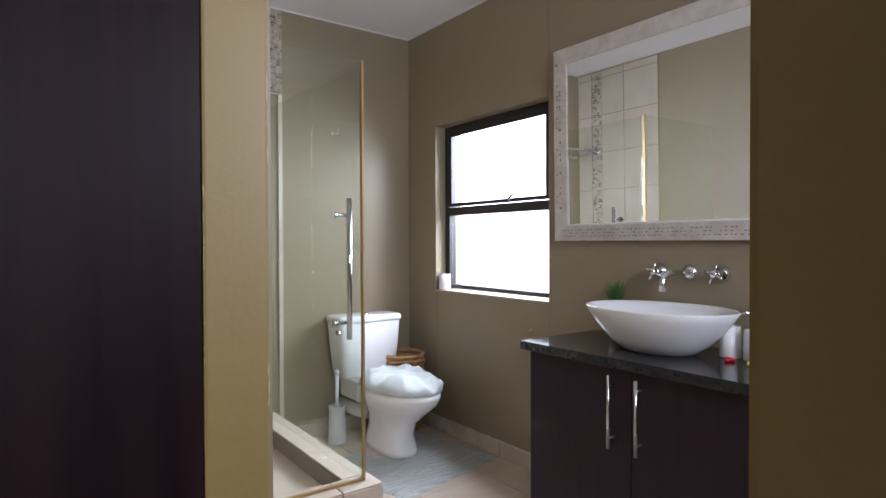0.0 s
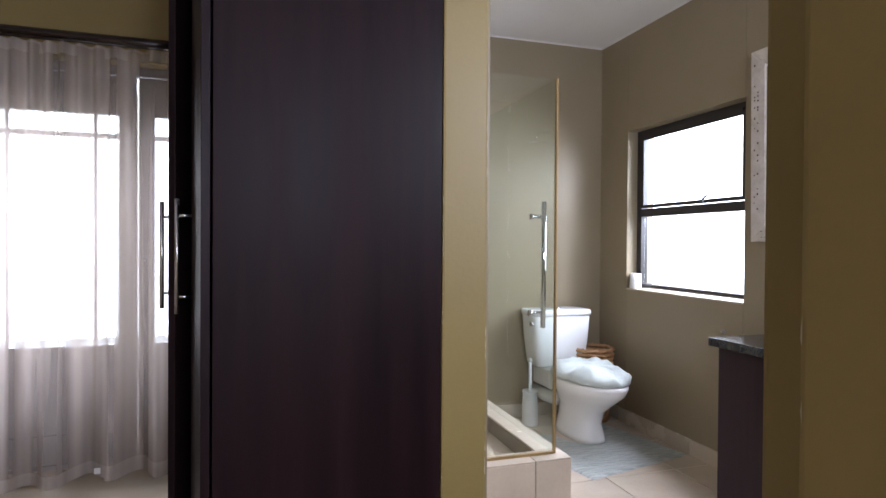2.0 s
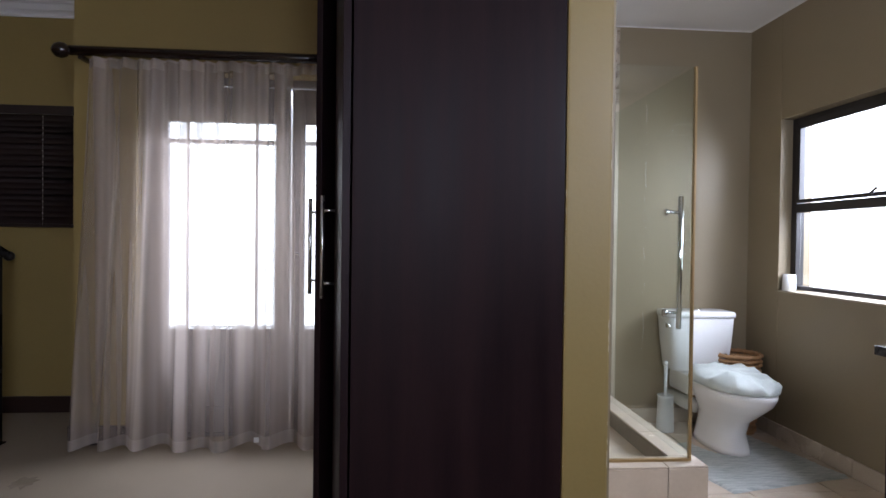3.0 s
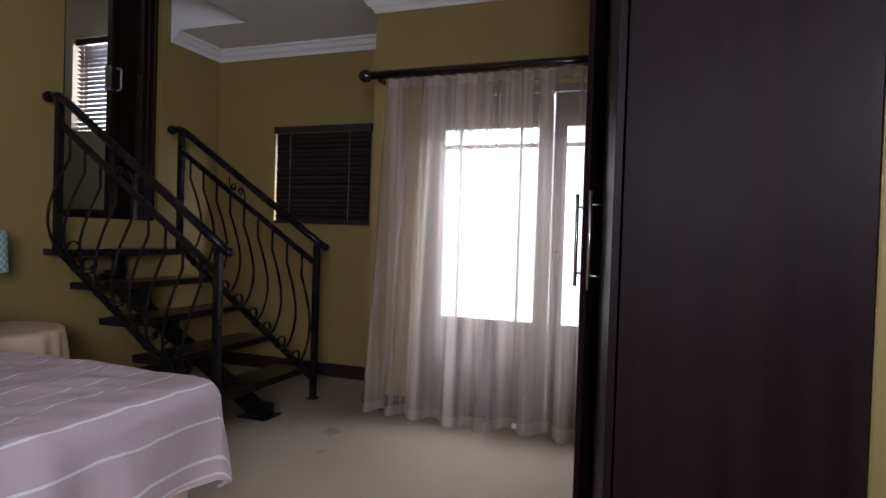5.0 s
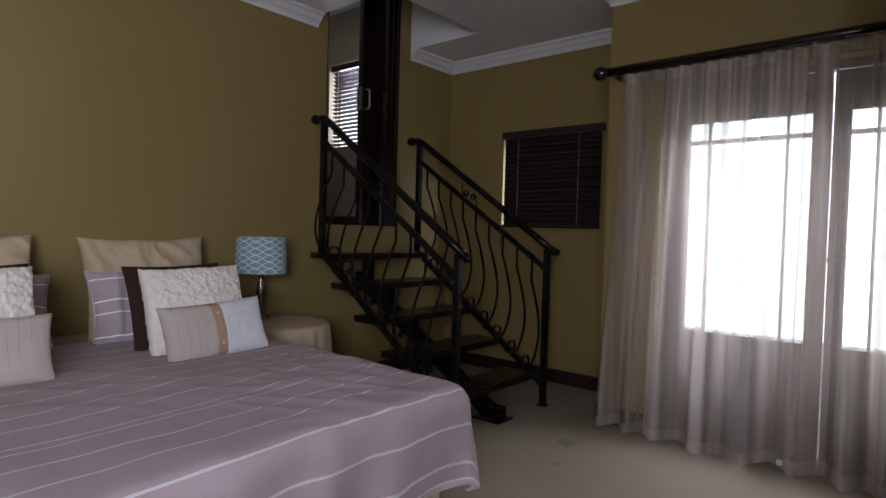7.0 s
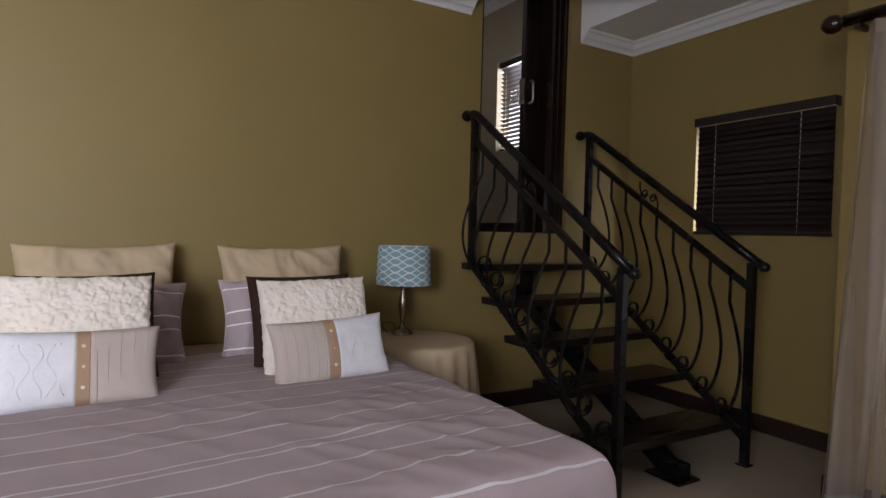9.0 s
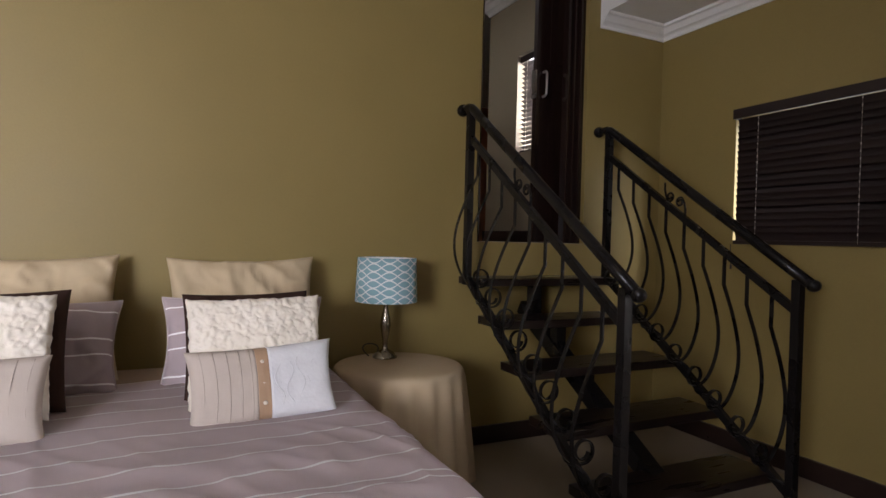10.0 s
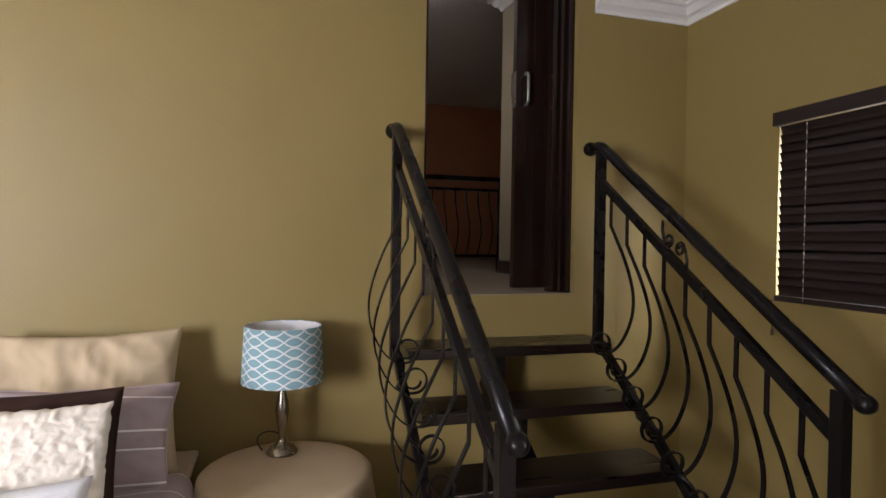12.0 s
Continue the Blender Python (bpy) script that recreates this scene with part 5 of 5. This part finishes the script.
box(bm, QX - 0.13, 2.42, 0.26, QX + 0.13, 2.66, 0.395)
part("cistern_shelf", bm, CERAMIC, wc, bevel=0.02, segments=3)
bm = bmesh.new()
loft(bm, [oval(QX, 2.585, z, w, d, d, 40, 7) for z, w, d in ((0.398, 0.168, 0.088), (0.41, 0.176, 0.096), (0.6, 0.198, 0.103), (0.745, 0.208, 0.106), (0.75, 0.206, 0.104))])
cist = part("cistern", bm, CERAMIC, wc, smooth=True)
bm = bmesh.new()
loft(bm, [oval(QX, 2.583, z, w, d, d, 40, 7) for z, w, d in ((0.751, 0.212, 0.109), (0.757, 0.216, 0.113), (0.778, 0.216, 0.113), (0.79, 0.209, 0.107), (0.793, 0.19, 0.09))])
part("lid", bm, CERAMIC, cist, smooth=True)
bm = bmesh.new()
lathe(bm, [(0, 0), (0.028, 0), (0.028, 0.004), (0.024, 0.007), (0, 0.008)], 22, at=(QX, 2.58, 0.793))
part("flush_button", bm, CHROME, wc, "chrome flush button", smooth=True)
bm = bmesh.new()
tube(bm, [(QX - 0.206, 2.50, 0.70), (QX - 0.225, 2.50, 0.70)], 0.015, 14)
tube(bm, [(QX - 0.222, 2.50, 0.70), (QX - 0.226, 2.46, 0.698)], 0.008, 10)
part("flush_lever", bm, CHROME, wc, "chrome flush lever", smooth=True)
bm = bmesh.new()
tube(bm, [(QX - 0.06, 2.44, 0.19), (QX - 0.085, 2.54, 0.19), (QX - 0.09, HY, 0.19)], 0.045, 18)
part("waste_pipe", bm, CERAMIC, wc, smooth=True)

wc.scale = (1, 1, 0.925)
FLUFF = varied("pale_aqua_fluffy_cloth", (0.52, 0.57, 0.53), (0.62, 0.66, 0.62), 12, 0.95, bump=0.9, fine=200, dist=0.005, spec=0.1)
bm = bmesh.new()
rings = []
for z, k in ((0.402, 0.97), (0.405, 1.04), (0.425, 1.06), (0.45, 1.0), (0.468, 0.85), (0.475, 0.65), (0.477, 0.45), (0.478, 0.28), (0.478, 0.12), (0.478, 0.03)):
    ring = []
    for x, y, zz in oval(QX, 2.205, z, 0.184 * k, 0.306 * k, 0.235 * k, 90, 2.25):
        w = (noise.noise((x * 14, y * 14, 1.3)) * 0.012 + noise.noise((x * 45, y * 45, 2.1)) * 0.006) * min(1, k * 1.6)
        ring.append((x + w, y + w * 0.7, zz + (w * 2.0 + 0.040 * noise.noise((x * 10, y * 10, 1)) if z > 0.42 else 0)))
    rings.append(ring)
loft(bm, rings)
for v in bm.verts:
    v.co.z *= 0.925
tagged(link("toilet_lid_cover", bm, FLUFF, smooth=True), "pale aqua fluffy cover on the toilet lid", "lid cover")
# pedestal rug
bm = bmesh.new()
nx, ny = 60, 60
R = (1.60, 2.30, 1.68, 2.31)
grid = []
for i in range(nx + 1):
    row = []
    for j in range(ny + 1):
        x, y = R[0] + (R[1] - R[0]) * i / nx, R[2] + (R[3] - R[2]) * j / ny
        e = min(i, nx - i, j, ny - j)
        row.append(bm.verts.new((x + 0.008 * noise.noise((x * 9, y * 9, 5)), y + 0.008 * noise.noise((x * 9, y * 9, 8)), (0.001 if e == 0 else 0.011 + 0.004 * noise.noise((x * 40, y * 40, 2)) + 0.003 * noise.noise((x * 9, y * 9, 4))))))
    grid.append(row)
for i in range(nx):
    for j in range(ny):
        cx, cy = (grid[i][j].co + grid[i + 1][j + 1].co).xy / 2
        if ((cx - QX + 0.02) / 0.135) ** 2 + ((cy - 2.27) / 0.25) ** 2 > 1:
            bm.faces.new((grid[i][j], grid[i + 1][j], grid[i + 1][j + 1], grid[i][j + 1]))
for v in [v for v in bm.verts if not v.link_faces]:
    bm.verts.remove(v)
turn = Matrix.Translation((1.98, 2.02, 0)) @ Matrix.Rotation(radians(12), 4, "Z") @ Matrix.Translation((-1.95, -1.995, 0))
for v in bm.verts:
    v.co = turn @ v.co
MAT = varied("pale_aqua_woven_cotton", (0.36, 0.40, 0.375), (0.56, 0.58, 0.55), 9, 0.95, bump=0.9, fine=60, stretch=(1, 9, 1), dist=0.004, spec=0.1, mix=0.35)
tagged(link("pedestal_rug", bm, MAT, smooth=True), "pale aqua woven cotton rug round the toilet foot", "rug")

# brush holder
br = thing("toilet_brush", pose(1.80, 2.53, 0.0), "white toilet brush in a pierced plastic holder beside the toilet", "toilet brush", "", True)
PL = varied("white_plastic", (0.6, 0.62, 0.62), (0.68, 0.7, 0.7), 8, 0.4)
bm = bmesh.new()
lathe(bm, [(0, 0), (0.05, 0), (0.052, 0.01), (0.046, 0.2), (0.05, 0.215), (0.046, 0.22), (0.042, 0.2), (0.045, 0.012), (0, 0.012)], 24)
part("holder", bm, PL, br, smooth=True)
bm = bmesh.new()
tube(bm, [(0, 0, 0.02), (0, 0, 0.2), (0, 0, 0.4)], [0.009, 0.009, 0.011], 10)
lathe(bm, [(0, 0.4), (0.013, 0.4), (0.014, 0.42), (0, 0.43)], 12)
part("handle", bm, PL, br, smooth=True)

# wicker basket
WICK = varied("brown_wicker", (0.32, 0.165, 0.07), (0.50, 0.29, 0.135), 30, 0.6, bump=0.3)
ba = thing("wicker_basket", pose(2.245, 2.53, 0.0), "round brown woven wicker basket in the bathroom corner", "basket", "", True)
for j in range(17):
    bm = bmesh.new()
    z, r = 0.012 + j * 0.0285, 0.105 + 0.03 * (j / 16) ** 1.2
    pts = [((r + 0.006 * math.sin(k * 10 * math.pi / 30 + (j % 2) * math.pi)) * math.cos(k * 2 * math.pi / 60), (r + 0.006 * math.sin(k * 10 * math.pi / 30 + (j % 2) * math.pi)) * math.sin(k * 2 * math.pi / 60), z) for k in range(61)]
    tube(bm, pts, 0.0125, 6)
    part("weave", bm, WICK, ba, smooth=True)
for k in range(20):
    a = k * math.pi / 10
    bm = bmesh.new()
    tube(bm, [(0.105 * math.cos(a), 0.105 * math.sin(a), 0.0), (0.135 * math.cos(a), 0.135 * math.sin(a), 0.485)], 0.005, 6)
    part("stake", bm, WICK, ba)
bm = bmesh.new()
lathe(bm, [(0, 0.002), (0.11, 0.002), (0.11, 0.01), (0, 0.01)], 30)
part("bottom", bm, WICK, ba)
bm = bmesh.new()
lathe(bm, [(0.0, 0), (0.035, 0), (0.038, 0.005), (0.034, 0.095), (0.029, 0.095), (0.029, 0.012), (0, 0.01)], 24, at=(HX + 0.035, 2.345, WZ0 + 0.0045))
tagged(link("candle_cup", bm, CERAMIC, smooth=True), "small white ceramic cup on the window sill", "cup")
bm = bmesh.new()
lathe(bm, [(0, 0), (0.011, 0), (0.009, 0.006), (0.004, 0.012), (0.006, 0.018), (0, 0.02)], 12)
along_x(bm, HX - 0.001, 1.555, 0.715)
tagged(link("wall_hook", bm, STEEL, smooth=True), "small metal hook on the bathroom wall", "hook")

# ---- shower ----
kerb = tagged(new("kerb_shower"), "cream tiled kerb round the shower tray", "", "", "structure")
bm = bmesh.new()
for b in ((WX1, 1.48, -0.006, 1.482, 1.595, 0.188), (1.365, 1.595, -0.006, 1.482, HY, 0.188)):
    box(bm, *b)
part("core", bm, GROUT, kerb)


def kerb_tile(x0, y0, z0, x1, y1, z1):
    bm = bmesh.new()
    box(bm, x0, y0, z0, x1, y1, z1)
    part("tile", bm, TILE, kerb, bevel=0.0025, segments=1)


x = WX1 + 0.002
while x < 1.49:
    e = min(x + 0.33, 1.49)
    kerb_tile(x + 0.0015, 1.472, 0.0, e - 0.0015, 1.4795, 0.1885)
    kerb_tile(x + 0.0015, 1.474, 0.1885, e - 0.0015, 1.593, 0.1975)
    x = e
y = 1.595
while y < HY:
    e = min(y + 0.33, HY)
    kerb_tile(1.4825, y - 0.118 + 0.0015 if y < 1.6 else y + 0.0015, 0.0, 1.49, e - 0.0015, 0.1885)
    kerb_tile(1.367, y + 0.0015, 0.1885, 1.488, e - 0.0015, 0.1975)
    y = e
structure("floor_shower", [(WX1, 1.595, -0.006, 1.365, HY, 0.11)], TILE, "cream tiled shower floor")
GOLD = varied("brass_seal_trim", (0.36, 0.24, 0.10), (0.42, 0.29, 0.13), 9, 0.4, 0.3, bump=0.1)
sh = thing("shower_screen", pose(1.05, 1.54, 0.2), "frameless shower glass with brass coloured seals and a chrome handle", "shower screen")
pane("front_pane", WX1 + 0.01, 1.535, 0.2, 1.43, 1.543, 1.91, sh, SHOWERGLASS)
pane("door_pane", 1.424, 1.545, 0.205, 1.432, 2.40, 1.905, sh, SHOWERGLASS)
pane("side_pane", 1.424, 2.405, 0.2, 1.432, HY - 0.012, 1.91, sh, SHOWERGLASS)
for b in ((1.4305, 1.529, 0.2, 1.44, 1.546, 1.91), (WX1 + 0.01, 1.531, 0.1975, 1.43, 1.547, 0.209)):
    bm = bmesh.new()
    box(bm, *b)
    part("seal", bm, GOLD, sh, "brass coloured seal strip")
bm = bmesh.new()
box(bm, 1.416, HY - 0.014, 0.1975, 1.44, HY, 1.93)
part("wall_profile", bm, STEEL, sh)
bm = bmesh.new()
tube(bm, [(1.475, 1.733, 0.745), (1.475, 1.733, 1.365)], 0.0125, 14)
for z in (0.82, 1.29):
    tube(bm, [(1.475, 1.733, z), (1.40, 1.733, z)], 0.008, 10)
    tube(bm, [(1.412, 1.733, z), (1.398, 1.733, z)], 0.016, 14)
part("pull_handle", bm, CHROME, sh, "chrome tubular pull handle", smooth=True)

# ---- tiled shower wall with a mosaic band and the shower head ----
sw = tagged(new("wall_tiles_shower"), "beige wall tiles with a pebble mosaic band in the shower", "", "", "structure")
y = 1.95
k = 0
while y < HY - 0.01:
    band = abs(y - 2.46) < 0.001
    e = 2.46 if y < 2.46 <= y + 0.3 + 1e-6 else min(y + (0.1 if band else 0.3), HY)
    z = 0.05
    while z < BH - 0.02 and not band:
        ze = min(z + 0.3, BH - 0.012)
        bm = bmesh.new()
        box(bm, WX1, y + 0.0012, z + 0.0012, WX1 + 0.009, e - 0.0012, ze - 0.0012)
        part("tile", bm, SHOWERTILE, sw, bevel=0.002, segments=1)
        z = ze
    y = e
PEB = varied("mosaic_pebble", (0.10, 0.06, 0.035), (0.55, 0.47, 0.36), 40, 0.3, bump=0.0, mix=0.3)
bm = bmesh.new()
box(bm, WX1, 2.462, 0.05, WX1 + 0.004, 2.558, BH - 0.012)
part("band_bed", bm, SHOWERTILE, sw)
bm = bmesh.new()
z = 0.06
while z < BH - 0.03:
    yy = 2.465
    while yy < 2.552:
        w, h = random.uniform(0.012, 0.024), random.uniform(0.008, 0.014)
        if random.random() < 0.8:
            box(bm, WX1 + 0.004, yy, z, WX1 + 0.0095, min(yy + w, 2.557), z + h)
        yy += w + 0.003
    z += 0.017
part("mosaic", bm, PEB, sw, "brown and cream mosaic")["kind"] = "stuff"
bm = bmesh.new()
box(bm, 1.518, HY - 0.010, 0.0, 1.543, HY, 2.02)
part("tile_edge", bm, TILE, sw, "white edge profile of the tiling", bevel=0.002)
bm = bmesh.new()
box(bm, 1.44, HY - 0.006, 2.02, 1.543, HY, BH - 0.012)
part("border_bed", bm, SHOWERTILE, sw)
bm = bmesh.new()
z = 2.03
while z < BH - 0.03:
    xx = 1.444
    while xx < 1.535:
        w, h = random.uniform(0.012, 0.022), random.uniform(0.008, 0.013)
        if random.random() < 0.85:
            box(bm, xx, HY - 0.0115, z, min(xx + w, 1.541), HY - 0.006, z + h)
        xx += w + 0.003
    z += 0.017
part("border_mosaic", bm, PEB, sw, "brown and cream mosaic")["kind"] = "stuff"
hd = thing("rain_shower", pose(WX1, 2.51, 1.9), "chrome rain shower head on a straight arm", "shower head")
bm = bmesh.new()
lathe(bm, [(0, 0), (0.03, 0), (0.03, 0.006), (0.014, 0.014), (0, 0.014)], 20)
for v in bm.verts:
    v.co = Vector((WX1 + 0.0095 + v.co.z, 2.51 + v.co.x, 1.86 + v.co.y))
tube(bm, [(WX1 + 0.01, 2.51, 1.86), (WX1 + 0.36, 2.51, 1.87), (WX1 + 0.385, 2.51, 1.86), (WX1 + 0.39, 2.51, 1.82)], 0.011, 12)
part("arm", bm, CHROME, hd, smooth=True)
bm = bmesh.new()
lathe(bm, [(0, 0.03), (0.016, 0.03), (0.02, 0.012), (0.09, 0.004), (0.095, -0.004), (0.09, -0.01), (0, -0.01)], 36, at=(WX1 + 0.39, 2.51, 1.79))
part("rose", bm, CHROME, hd, smooth=True)

# ---- bathroom floor tiles ----
fl = tagged(new("floor_tiles_bathroom"), "cream ceramic floor tiles with grey joints", "", "", "structure")
S = 0.405
bm = bmesh.new()
box(bm, 0.0, 0.0, -0.008, S - 0.005, S - 0.005, 0.0)
bmesh.ops.bevel(bm, geom=bm.edges[:], offset=0.002, segments=1, affect="EDGES")
me = bpy.data.meshes.new("tile")
bm.to_mesh(me)
bm.free()
me.materials.append(TILE)
for i in range(5):
    for j in range(10):
        o = new("tile", me)
        o.parent = fl
        o.matrix_basis = pose(0.575 + i * S, -1.19 + j * S, random.uniform(-0.0006, 0.0006), random.uniform(-0.05, 0.05), random.uniform(-0.05, 0.05))

# ---- worn plaster on the corners of the opening ----
CHIP = varied("bare_pale_plaster", (0.42, 0.37, 0.24), (0.54, 0.48, 0.34), 30, 0.9, bump=0.4)
for number, (ex, ey, sx, sy, share) in enumerate(((0.485, -0.545, 1, -1, 0.5), (WX0, 0.42, 1, 1, 0.45), (WX1, 0.42, -1, 1, 0.35))):
    bm = bmesh.new()
    z = 0.12
    while z < 2.05:
        length = random.uniform(0.03, 0.16)
        if random.random() < share:
            steps = max(2, int(length / 0.012))
            tube(bm, [(ex + sx * (0.0025 + random.uniform(-0.0006, 0.0006)), ey + sy * (0.0025 + random.uniform(-0.0006, 0.0006)), z + length * k / steps) for k in range(steps + 1)], random.uniform(0.0011, 0.0017), 6)
        z += length + 0.004
    tagged(link("worn_plaster_edge_%d" % (number + 1), bm, CHIP, smooth=True), "chipped pale plaster along the wall corner", "", "", "structure")
